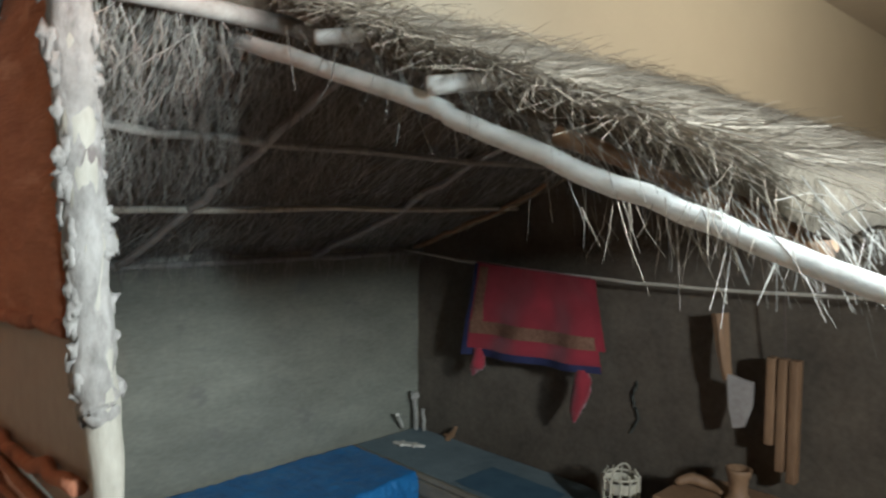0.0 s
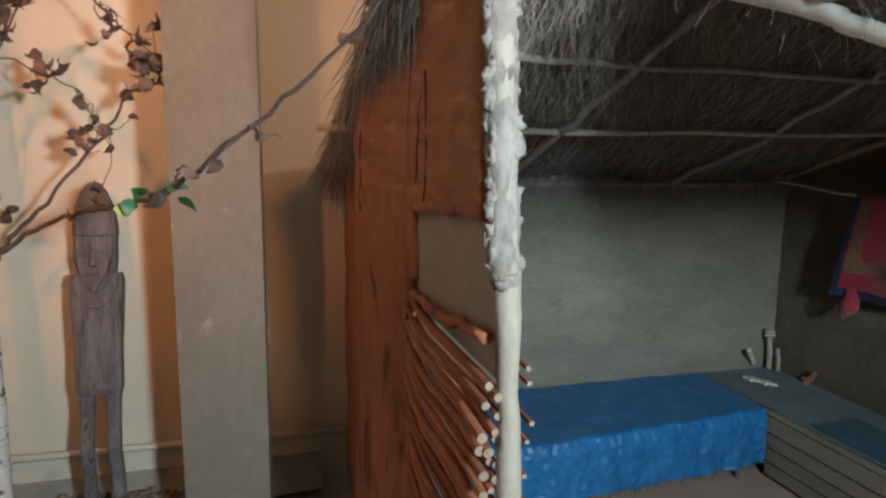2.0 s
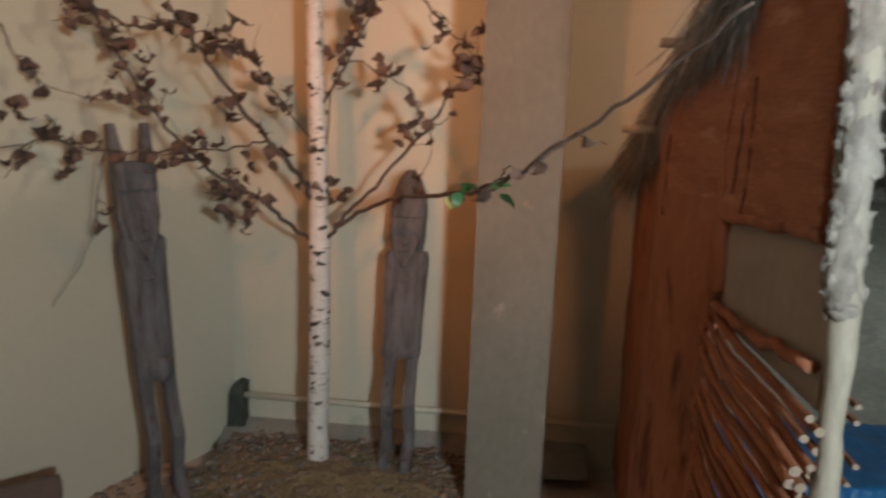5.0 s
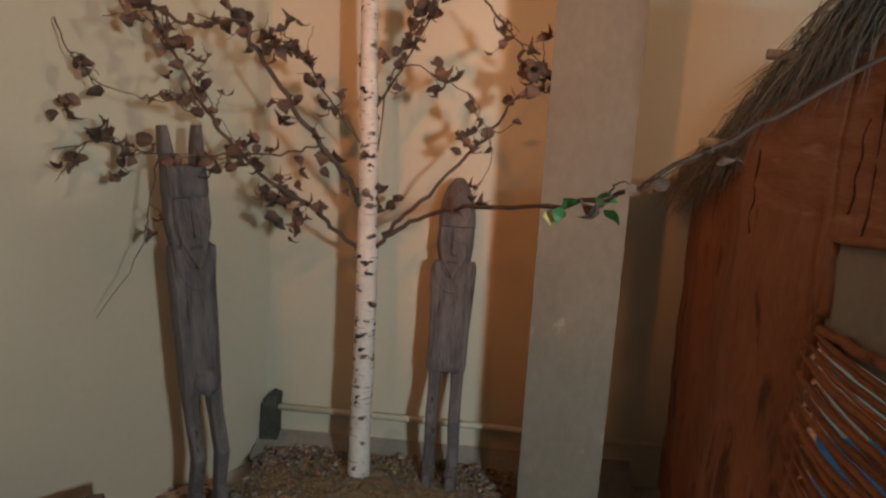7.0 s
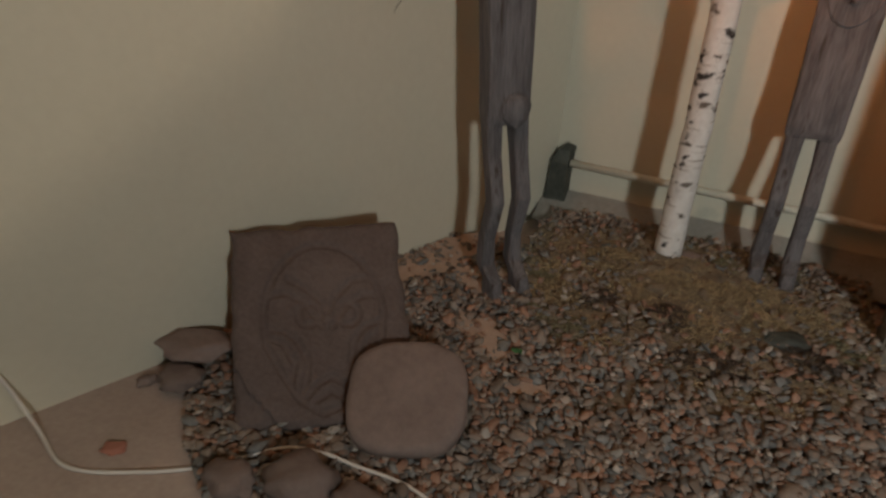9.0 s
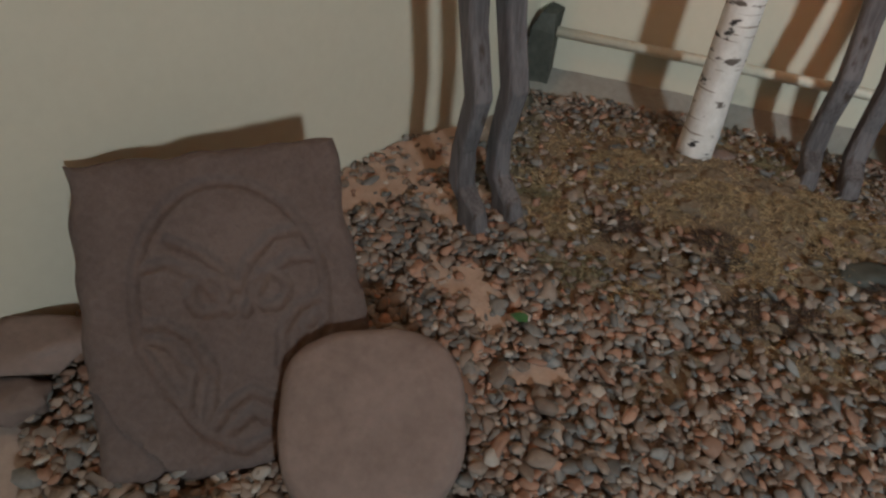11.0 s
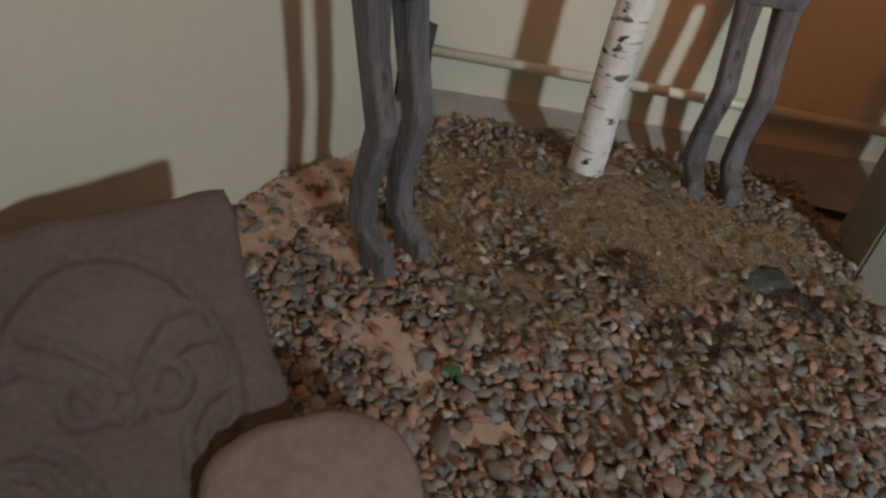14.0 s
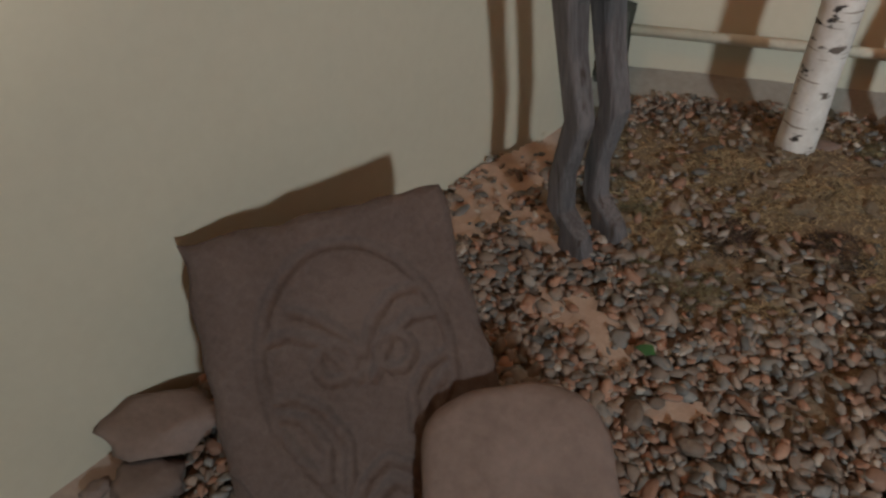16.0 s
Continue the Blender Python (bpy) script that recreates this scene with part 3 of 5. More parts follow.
def rake_front():
    y = -1.55 - 1.0 * random.random()
    return (2.1 + random.uniform(0.0, 0.06), y, front_z(y) + random.uniform(-0.01, 0.07)), (random.gauss(-0.05, 0.25), -0.7, random.gauss(-0.5, 0.35)), random.uniform(0.03, 0.08), random.uniform(0.0005, 0.0009), random.uniform(0.1, 0.8), 0.6


def under_back():
    y = -0.02 - 1.46 * random.random()
    x = 1.64 + 2.2 * random.random() ** 1.25
    low = random.random()
    return (x, y, back_z(y) + 0.022 - 0.008 * low), (random.gauss(0.1, 0.3), 1, -0.45 + random.gauss(0.0, 0.09)), random.uniform(0.06, 0.18), random.uniform(0.001, 0.002), 0.02 + 0.12 * random.random(), 0.3


def hang_back():
    y = -0.75 - 0.75 * random.random() ** 0.8
    x = 1.66 + 1.0 * random.random() ** 1.2
    return (x, y, back_z(y) + 0.02), (random.gauss(0, 0.4), random.gauss(0.4, 0.3), -1), random.uniform(0.03, 0.12), random.uniform(0.0007, 0.0014), 0.2, 0.6


def eave_back():
    x = 1.8 + 2.0 * random.random()
    return (x, -0.05 - random.uniform(0.0, 0.08), 1.225 + random.uniform(-0.02, 0.05)), (random.gauss(0, 0.35), random.gauss(0.0, 0.1), -1), random.uniform(0.03, 0.1), random.uniform(0.001, 0.002), 0.2, 0.3


def rake_back():
    y = -0.15 - 1.25 * random.random()
    return (1.585 + 0.09 * random.random(), y, back_z(y) + random.uniform(0.0, 0.08)), (random.gauss(-0.1, 0.15), 0.85, random.gauss(-0.6, 0.2)), random.uniform(0.08, 0.2), random.uniform(0.001, 0.0018), random.uniform(0.1, 0.6), 0.35


def clump_front():
    return (2.12 + random.gauss(0, 0.035), -2.40 + random.gauss(0, 0.05), front_z(-2.40) + random.uniform(-0.01, 0.03)), (random.gauss(0, 0.22), random.gauss(-0.1, 0.25), -1), random.uniform(0.03, 0.08), random.uniform(0.0003, 0.0006), 0.1, 0.6


def ridge_fringe():
    x = 2.08 + 1.2 * random.random()
    y = -1.6 - 0.9 * random.random()
    return (x, y, front_z(y) + 0.01), (random.gauss(0, 0.2), random.gauss(-0.1, 0.2), -1), random.uniform(0.04, 0.14), random.uniform(0.001, 0.002), 0.1, 0.35


for name, n, fn, mt, lb in (("thatch_straw", 27000, top_front, M_STRAW, "pale dry straw laid down the slope"), ("ridge_straw", 1500, top_ridge, M_STRAW, "tousled straw on the ridge"), ("eave_straw", 380, eave_front, M_STRAW, "ragged straw eave"), ("rake_straw", 600, rake_front, M_STRAW_OLD, "frayed straw at the cut edge"), ("underside_straw", 7000, under_back, M_STRAW_OLD, "grey straw seen from inside"), ("hanging_straw", 3200, hang_back, M_STRAW_OLD, "straw hanging from the roof"), ("eave_fringe", 500, eave_back, M_STRAW_OLD, "short straw fringe over the wall"), ("side_straw", 1500, rake_back, M_STRAW_OLD, "straw overhanging the gable"), ("clump_straw", 90, clump_front, M_STRAW, "tuft of straw hanging from the eave"), ("roof_fringe", 200, ridge_fringe, M_STRAW_OLD, "loose straws hanging under the front slope")):
    tagged(part(name, straws_into(n, fn), mt, hut, lb), kind="stuff")

# ---- inside the hut ----
# sleeping bench with a blue satin cover
bed = thing("sleeping_bench", "low sleeping bench wrapped in a bright blue satin cover", "bed")
bm = bmesh.new()
box(bm, 1.9, 3.36, -0.52, -0.06, 0.2, 0.275, bevel=0.006)
part("deck", bm, M_PLANK, bed)
for x, y in ((1.95, -0.5), (3.32, -0.48), (1.95, -0.1), (3.32, -0.1)):
    bm = bmesh.new()
    tube(bm, [(x, y, -0.04), (x, y, 0.2)], 0.025, 10)
    part("leg", bm, M_PLANK, bed)


def cover(u, v):
    x = 1.88 + 1.5 * u
    yf = -0.655 + 0.13 * u
    fold = noise.noise(Vector((u * 14, v * 5, 2)))
    if v < 0.55:
        k = v / 0.55
        return (x, -0.06 + (yf + 0.06) * k, 0.288 + 0.006 * fold + 0.003 * noise.noise(Vector((u * 60, v * 30, 1))) + 0.004 * noise.noise(Vector((u * 30, v * 20, 5))))
    k = (v - 0.55) / 0.45
    return (x, yf - 0.018 * min(1, k * 6) - 0.02 * k * noise.noise(Vector((u * 24, k * 2.2, 9))) - 0.008 * noise.noise(Vector((u * 55, k * 9, 4))) - 0.008 * fold * k, 0.288 - 0.235 * k * (1 + 0.04 * noise.noise(Vector((u * 16, 0, 3)))))


bm = bmesh.new()
sheet(bm, cover, 220, 70)
sheet(bm, lambda u, v: (3.38 + 0.008 * noise.noise(Vector((u * 8, v * 6, 0))) * (0.3 + v), -0.062 - 0.463 * u, 0.288 - 0.2 * v), 20, 10)
bed_cover = part("cover", bm, M_BLUE, bed, "blue satin cover with soft folds", smooth=True)
bm = bmesh.new()
for k in range(90):
    u = k / 89
    x, y, z = cover(u, 1.0)
    straw(bm, (x, y, z + 0.004), (random.gauss(0, 0.3), 0, -1), 0.025, 0.0018, 0.1)
tagged(part("fringe", bm, M_NAVY, bed_cover, "short dark fringe"), kind="stuff")

# plank platform along the gable wall
plat = thing("plank_platform", "low platform of aged planks with a felt mat", "platform")
for k in range(4):
    bm = bmesh.new()
    z0 = -0.02 + 0.07 * k
    box(bm, 3.385 + 0.012 * (3 - k), 3.41 + 0.012 * (3 - k), -1.9, -0.5, z0, z0 + 0.064, bevel=0.004)
    part("plank", bm, M_PLANK, plat)
bm = bmesh.new()
prism(bm, [(3.39, -0.05), (3.815, -0.05), (3.815, -1.0), (3.76, -1.25), (3.65, -1.45), (3.52, -1.62), (3.39, -1.7)], 0.262, 0.28)
for v in bm.verts:
    v.co = Vector((v.co.x, v.co.z, v.co.y))
bmesh.ops.recalc_face_normals(bm, faces=bm.faces)
part("deck", bm, M_PLANK, plat)
bm = bmesh.new()
sheet(bm, lambda u, v: (3.40 + (0.40 - 0.24 * max(0, v - 0.72) / 0.28) * u, -0.07 - 1.5 * v, 0.287 + 0.003 * noise.noise(Vector((u * 4, v * 9, 0)))), 16, 30)
part("mat", bm, M_MAT, plat, "grey-blue felt mat", smooth=True)
bm = bmesh.new()
sheet(bm, lambda u, v: (3.42 + 0.24 * u, -0.72 - 0.4 * v, 0.293 + 0.003 * noise.noise(Vector((u * 5, v * 7, 3)))), 10, 14)
part("cloth_piece", bm, surface("dull_blue_cloth", (0.035, 0.085, 0.13), (0.07, 0.14, 0.19), 9, 0.9, 0.3, 120), plat, "dull blue cloth piece", smooth=True)

stool = thing("floor_board", "small worn wooden block lying on the hut floor", "wood block")
bm = bmesh.new()
box(bm, 3.06, 3.34, -1.12, -0.98, -0.04, 0.02, bevel=0.006)
part("block", bm, M_WOOD, stool)

# hide-shaped pale object and small stand on the platform
hide = thing("bone_carving", "flat pale lizard-shaped bone carving lying on the mat", "carving")
bm = bmesh.new()
prism(bm, [(-0.08, 0), (-0.05, 0.012), (-0.03, 0.03), (-0.018, 0.014), (0.02, 0.014), (0.035, 0.03), (0.045, 0.012), (0.085, 0.004), (0.045, -0.008), (0.03, -0.028), (0.02, -0.012), (-0.02, -0.012), (-0.035, -0.028), (-0.045, -0.01)], 0, 0.012, pose(3.56, -0.27, 0.298, 90, 0, -62))
part("body", bm, M_BONE, hide)
stand = thing("small_stand", "small forked wooden lamp stand in the hut corner", "stand")
for k, (a, b, r) in enumerate((((3.76, -0.10, 0.29), (3.755, -0.09, 0.47), 0.012), ((3.78, -0.14, 0.29), (3.78, -0.13, 0.40), 0.01), ((3.70, -0.06, 0.31), (3.62, -0.12, 0.40), 0.011), ((3.735, -0.09, 0.45), (3.775, -0.1, 0.465), 0.012))):
    bm = bmesh.new()
    tube(bm, curve_pts([a, b], 4, 0.002), r, 8, wob=0.1)
    part("stick" if k else "stem", bm, M_BONE if k == 2 else M_RAFTER, stand)
bm = bmesh.new()
tube(bm, [(3.756, -0.09, 0.465), (3.756, -0.09, 0.475), (3.756, -0.09, 0.485)], [0.012, 0.024, 0.02], 12)
part("cup", bm, M_RAFTER, stand)
fig = thing("small_peg", "little carved wooden peg on the mat", "peg")
bm = bmesh.new()
tube(bm, [(3.77, -0.32, 0.288), (3.78, -0.35, 0.33), (3.78, -0.37, 0.36)], [0.014, 0.011, 0.008], 8)
tube(bm, [(3.77, -0.3, 0.31), (3.775, -0.36, 0.315)], 0.007, 8)
part("body", bm, M_WOOD, fig)

# line with the red cloth
rod = thing("hanging_rod", "thin peeled rod strung along the gable wall", "rod")
bm = bmesh.new()
q = curve_pts([(3.7, -0.045, 1.22), (3.7, -0.56, 1.187), (3.7, -1.18, 1.165), (3.7, -1.82, 1.17), (3.7, -2.5, 1.2)], 6, 0.002)
tube(bm, q, 0.006, 7)
part("rod", bm, M_PEELED, rod, smooth=True)
shawl = thing("red_shawl", "red woven shawl with patterned border and navy trim on a rod", "shawl")


def drape(u, v, off=0.0):
    y = -0.585 - 0.61 * u - (0.05 * v if u > 0.5 else -0.07 * v) * abs(2 * u - 1)
    top = 1.188 - 0.025 * u
    return Vector((3.682 - off - 0.018 * v * math.sin(u * 15 + v * 2) - 0.008 * noise.noise(Vector((u * 6, v * 4, 1))), y, top - (0.415 - 0.055 * u) * v))


def band_sheet(bm, v0, v1, u0, u1, off, nu=40, nv=12, mat=0):
    sheet(bm, lambda u, v: drape(u0 + (u1 - u0) * u, v0 + (v1 - v0) * v, off), nu, nv, mat)


bm = bmesh.new()
band_sheet(bm, 0.0, 1.0, 0, 1, 0.0, 60, 40)
sheet(bm, lambda u, v: drape(u, 0) + Vector((0.012 * math.sin(v * 3.14159) * 0 + 0.03 * v, 0, 0.006 * math.sin(v * 3.14159) - 0.0)), 40, 3)
sheet(bm, lambda u, v: drape(u, v * 0.8) + Vector((0.035 + 0.01 * v, 0, 0)), 40, 10)
cloth = part("cloth", bm, M_RED, shawl, smooth=True)
bm = bmesh.new()
band_sheet(bm, 0.63, 0.77, 0.04, 0.985, 0.003)
band_sheet(bm, 0.03, 0.66, 0.05, 0.13, 0.003, 8, 24)
part("border", bm, M_BAND, cloth, "brown patterned border", smooth=True)
bm = bmesh.new()
band_sheet(bm, 0.94, 1.02, 0, 1, 0.004)
band_sheet(bm, 0.0, 1.0, 0.0, 0.035, 0.004, 4, 30)
part("trim", bm, M_NAVY, cloth, "navy trim", smooth=True)
for yy, ll, rr in ((-0.60, 0.1, 0.03), (-1.16, 0.19, 0.035)):
    bm = bmesh.new()
    q = curve_pts([(3.69, yy, 0.80), (3.688, yy - 0.005, 0.74), (3.69, yy + 0.02, 0.77 - ll * 0.6), (3.69, yy + 0.035, 0.77 - ll)], 5)
    tube(bm, q, [rr * k for k in np.interp(range(len(q)), [0, 6, 11, len(q) - 1], [0.7, 1.1, 0.75, 0.2])], 10, wob=0.15)
    part("corner_tail", bm, M_RED, cloth, "gathered cloth corner", smooth=True)

# lattice basket
basket = thing("lattice_basket", "round openwork basket of pale birch-bark strips", "basket")
BX, BY, BZ = 3.60, -1.40, 0.29
bm = bmesh.new()
for z0, z1 in ((0.0, 0.05), (0.075, 0.105), (0.13, 0.165)):
    n = 24
    for r0, r1 in ((0.062, 0.065),):
        a = [[bm.verts.new((BX + r * math.cos(t), BY + r * math.sin(t), BZ + z)) for t in (2 * math.pi * i / n for i in range(n))] for r, z in ((r1, z0), (r1, z1), (r0, z1), (r0, z0))]
        for p, q in zip(a, a[1:] + a[:1]):
            for i in range(n):
                bm.faces.new((p[i], p[(i + 1) % n], q[(i + 1) % n], q[i]))
part("hoop_bands", bm, M_BARK_BASKET, basket)
for i in range(12):
    t = 2 * math.pi * i / 12
    bm = bmesh.new()
    tube(bm, [(BX + 0.066 * math.cos(t), BY + 0.066 * math.sin(t), BZ + z) for z in (0, 0.1, 0.175)] + [(BX + 0.055 * math.cos(t), BY + 0.055 * math.sin(t), BZ + 0.195)], 0.0045, 6)
    part("stave", bm, M_BARK_BASKET, basket)
bm = bmesh.new()
tube(bm, [(BX + 0.062 * math.cos(a), BY, BZ + 0.17 + 0.05 * math.sin(a)) for a in (math.pi * i / 12 for i in range(13))], 0.004, 6)
tube(bm, [(BX + 0.06 * math.cos(a), BY + 0.06 * math.sin(a), BZ + 0.178) for a in (2 * math.pi * i / 20 for i in range(21))], 0.004, 6)
part("handle", bm, M_BARK_BASKET, basket)

# low table with a wooden mortar and vessels
table = thing("low_table", "small low wooden table beside the gable wall", "table")
bm = bmesh.new()
box(bm, 3.5, 3.8, -1.98, -1.58, 0.455, 0.48, bevel=0.006)
part("tabletop", bm, M_WOOD, table)
for x, y in ((3.53, -1.61), (3.77, -1.61), (3.53, -1.95), (3.77, -1.95)):
    bm = bmesh.new()
    box(bm, x - 0.016, x + 0.016, y - 0.016, y + 0.016, -0.04, 0.455, bevel=0.004)
    part("leg", bm, M_WOOD, table)


def vessel(name, label, c, prof, mat, cat):
    ob = thing(name, label, cat)
    bm = bmesh.new()
    n = 20
    rings = [[bm.verts.new((c[0] + r * math.cos(2 * math.pi * i / n), c[1] + r * math.sin(2 * math.pi * i / n), c[2] + z)) for i in range(n)] for r, z in prof]
    for a, b in zip(rings, rings[1:]):
        for i in range(n):
            bm.faces.new((a[i], a[(i + 1) % n], b[(i + 1) % n], b[i]))
    bm.faces.new(rings[0][::-1])
    bm.faces.new(rings[-1])
    part("body", bm, mat, ob, smooth=True)


vessel("wooden_mortar", "turned wooden mortar with a flared foot and rim", (3.66, -1.80, 0.48), ((0.04, 0), (0.042, 0.015), (0.03, 0.03), (0.032, 0.075), (0.04, 0.1), (0.041, 0.112), (0.034, 0.112), (0.026, 0.06)), M_WOOD, "mortar")
vessel("enamel_cup", "small blue-white enamel cup", (3.60, -1.90, 0.48), ((0.02, 0), (0.026, 0.012), (0.028, 0.03), (0.025, 0.03), (0.02, 0.008)), M_METAL, "cup")
ladle = thing("wooden_scraper", "curved wooden scraper lying on the table", "scraper")
bm = bmesh.new()
tube(bm, curve_pts([(3.62, -1.60, 0.495), (3.66, -1.64, 0.51), (3.68, -1.70, 0.495), (3.66, -1.75, 0.49)], 5), [0.008, 0.014, 0.017, 0.017, 0.02, 0.021, 0.021, 0.02, 0.02, 0.018, 0.017, 0.016, 0.014, 0.012, 0.01, 0.008][: 16], 8)
part("body", bm, M_WOOD, ladle, smooth=True)
roll = thing("wooden_log", "round wooden billet leaning on the table", "billet")
bm = bmesh.new()
tube(bm, [(3.64, -1.92, 0.50), (3.6, -2.02, 0.51), (3.55, -2.14, 0.51)], [0.026, 0.03, 0.028], 12, wob=0.05)
part("body", bm, M_WOOD, roll, smooth=True)

# tools hung on the gable wall
scoop = thing("hanging_scraper", "pale scraped hide scraper hanging on the gable wall", "scraper")
bm = bmesh.new()
prism(bm, [(-0.035, 0.12), (0.035, 0.125), (0.05, 0.06), (0.045, 0.0), (0.02, -0.015), (-0.005, 0.03)], 0, 0.012, pose(3.72, -1.73, 0.725, 0, 0, -90) @ pose(0, 0, 0, 0, 14, 0) @ Matrix.Scale(1.25, 4))
part("blade", bm, M_HIDE, scoop)
bm = bmesh.new()
tube(bm, [(3.735, -1.72, 0.86), (3.74, -1.70, 0.96), (3.75, -1.68, 1.08)], [0.016, 0.024, 0.03], 8)
part("handle", bm, M_WOOD, scoop)
case = thing("bark_case", "long split-wood case hung upright on the wall", "case")
for k in range(3):
    bm = bmesh.new()
    box(bm, 3.72, 3.765, -1.88 - 0.036 * k, -1.85 - 0.036 * k, 0.62 - 0.03 * k + (0.05 if k == 0 else 0), 0.96, bevel=0.008)
    part("stave", bm, M_WOOD, case)
bm = bmesh.new()
tube(bm, [(3.75, -1.9, 0.95), (3.72, -1.9, 1.17)], 0.003, 6)
part("cord", bm, M_TWIG, case)

# ---- carved wooden idols ----
def idol(name, label, m, horned, k=1.0):
    """One plain carved mesh: bent legs, plank torso, shield face, and a pointed cap or two horns. Faces -y."""
    bm = bmesh.new()
    for s in (-1, 1):
        loft(bm, [chamfered(s * 0.047, -0.035, 0.0, 0.046, 0.085), chamfered(s * 0.047, -0.03, 0.045, 0.044, 0.07), chamfered(s * 0.047, 0.012, 0.08, 0.046, 0.046), chamfered(s * 0.047, 0.008, 0.15, 0.042, 0.044), chamfered(s * 0.045, -0.034, 0.265, 0.046, 0.05), chamfered(s * 0.044, -0.008, 0.38, 0.046, 0.052), chamfered(s * 0.043, 0.0, 0.48, 0.052, 0.06)])
    loft(bm, [chamfered(0, 0.0, 0.455, 0.142 * k, 0.07), chamfered(0, 0.0, 0.48, 0.15 * k, 0.082), chamfered(0, 0, 0.62, 0.152 * k, 0.088), chamfered(0, 0, 0.78, 0.166 * k, 0.088), chamfered(0, 0.0, 0.87, 0.174 * k, 0.084), chamfered(0, 0.004, 0.90, 0.160 * k, 0.072)])
    # crescent collar cut below the chin
    prism(bm, [(0.075 * math.cos(a), 0.895 + 0.125 * math.sin(a)) for a in (math.pi + math.pi * k / 14 for k in range(15))], -0.05, -0.03)
    prism(bm, [(0.05 * math.cos(a), 0.905 + 0.075 * math.sin(a)) for a in (math.pi + math.pi * k / 12 for k in range(13))], -0.056, -0.03)
    # head with a shield-shaped face
    loft(bm, [chamfered(0, 0.008, 0.88, 0.12, 0.06), chamfered(0, 0.004, 0.96, 0.142, 0.076), chamfered(0, 0.002, 1.04, 0.142, 0.08), chamfered(0, 0.002, 1.09, 0.136, 0.08)])
    loft(bm, [[(-0.004, -0.075, 0.832), (0.004, -0.075, 0.832), (0.004, -0.03, 0.832), (-0.004, -0.03, 0.832)], [(-0.044, -0.062, 0.90), (0.044, -0.062, 0.90), (0.044, -0.025, 0.90), (-0.044, -0.025, 0.90)], [(-0.06, -0.052, 0.96), (0.06, -0.052, 0.96), (0.06, -0.02, 0.96), (-0.06, -0.02, 0.96)], [(-0.064, -0.044, 1.035), (0.064, -0.044, 1.035), (0.064, -0.02, 1.035), (-0.064, -0.02, 1.035)]])
    loft(bm, [[(-0.012, -0.078, 0.925), (0.012, -0.078, 0.925), (0.008, -0.05, 0.92), (-0.008, -0.05, 0.92)], [(-0.008, -0.054, 1.03), (0.008, -0.054, 1.03), (0.006, -0.04, 1.03), (-0.006, -0.04, 1.03)]])
    box(bm, -0.022, 0.022, -0.073, -0.06, 0.893, 0.899)
    if horned:
        loft(bm, [chamfered(0, 0.0, 1.04, 0.142, 0.098), chamfered(0, 0.0, 1.10, 0.140, 0.09), chamfered(0, 0.004, 1.125, 0.14, 0.08)])
        for s in (-1, 1):
            loft(bm, [chamfered(s * 0.05, 0.004, 1.12, 0.04, 0.07), chamfered(s * 0.053, 0.006, 1.17, 0.038, 0.064), chamfered(s * 0.058, 0.008, 1.235, 0.026, 0.046)])
        r = bmesh.ops.create_icosphere(bm, subdivisions=2, radius=1)
        for v in r["verts"]:
            v.co = Vector((0.012 + v.co.x * 0.052, -0.036 + v.co.y * 0.026, 0.50 + v.co.z * (0.035 if v.co.z > 0 else 0.055)))
    else:
        loft(bm, [chamfered(0, 0.0, 1.035, 0.146, 0.1), chamfered(0, 0.0, 1.09, 0.142, 0.094), chamfered(0, 0.002, 1.15, 0.118, 0.08), chamfered(0, 0.004, 1.2, 0.078, 0.06), chamfered(0, 0.006, 1.232, 0.03, 0.03)])
    bmesh.ops.recalc_face_normals(bm, faces=bm.faces)
    sharp = [e for e in bm.edges if len(e.link_faces) == 2 and e.calc_face_angle(0) > 0.5]
    bmesh.ops.bevel(bm, geom=sharp, offset=0.003, segments=1, affect="EDGES")
    # hewn surface: a slow wander of the edges
    for v in bm.verts:
        v.co += Vector((noise.noise(v.co * 14), noise.noise(v.co * 14 + Vector((9, 0, 0))), 0)) * 0.005
    ob = part(name, bm, M_IDOL, m=m)
    return tagged(ob, label, "idol")


idol("wooden_idol", "grey carved wooden idol with two horns leaning by the side wall", Matrix(((1, 0, -0.125, 0.04), (0, 1, 0.06, -0.715), (0, 0, 1, 0.02), (0, 0, 0, 1))) @ Euler((0, 0, radians(48))).to_matrix().to_4x4() @ Matrix.Diagonal((0.92, 1, 1.1, 1)), True, 0.9)
idol("wooden_idol", "grey carved wooden idol with pointed cap leaning on the wall", Matrix.Translation((0.775, -0.28, 0.04)) @ Euler((radians(-9.5), 0, 0)).to_matrix().to_4x4() @ Matrix.Diagonal((1, 1, 0.98, 1)), False)

# ---- gravel bed, moss mound and sand ----
def ground_z(x, y):
    """The mound that rises towards the birch."""
    d = math.hypot((x - 0.5) / 0.62, (y + 0.38) / 0.42)
    return -0.032 + 0.05 * min(1.0, max(0.0, (y + 1.45) / 0.6)) + 0.062 * max(0.0, 1 - d * 0.8) ** 1.1 + 0.006 * noise.noise(Vector((x * 9, y * 9, 0)))


def west_x(y):
    return -0.015 + UX / UY * y


def in_bed(x, y):
    """The outline of the gravel bed."""
    edge = 0.05 * noise.noise(Vector((x * 4, y * 4, 5)))
    if y > -0.1 or y < -1.85 + edge:
        return False
    if x < west_x(y) + 0.012:
        return False
    left = -0.62 + max(0.0, -1.36 - y) * 1.2
    if y > -0.45:
        left = 0.02
    return left + edge < x < 1.07 + 0.25 * max(0, -0.55 - y) + edge


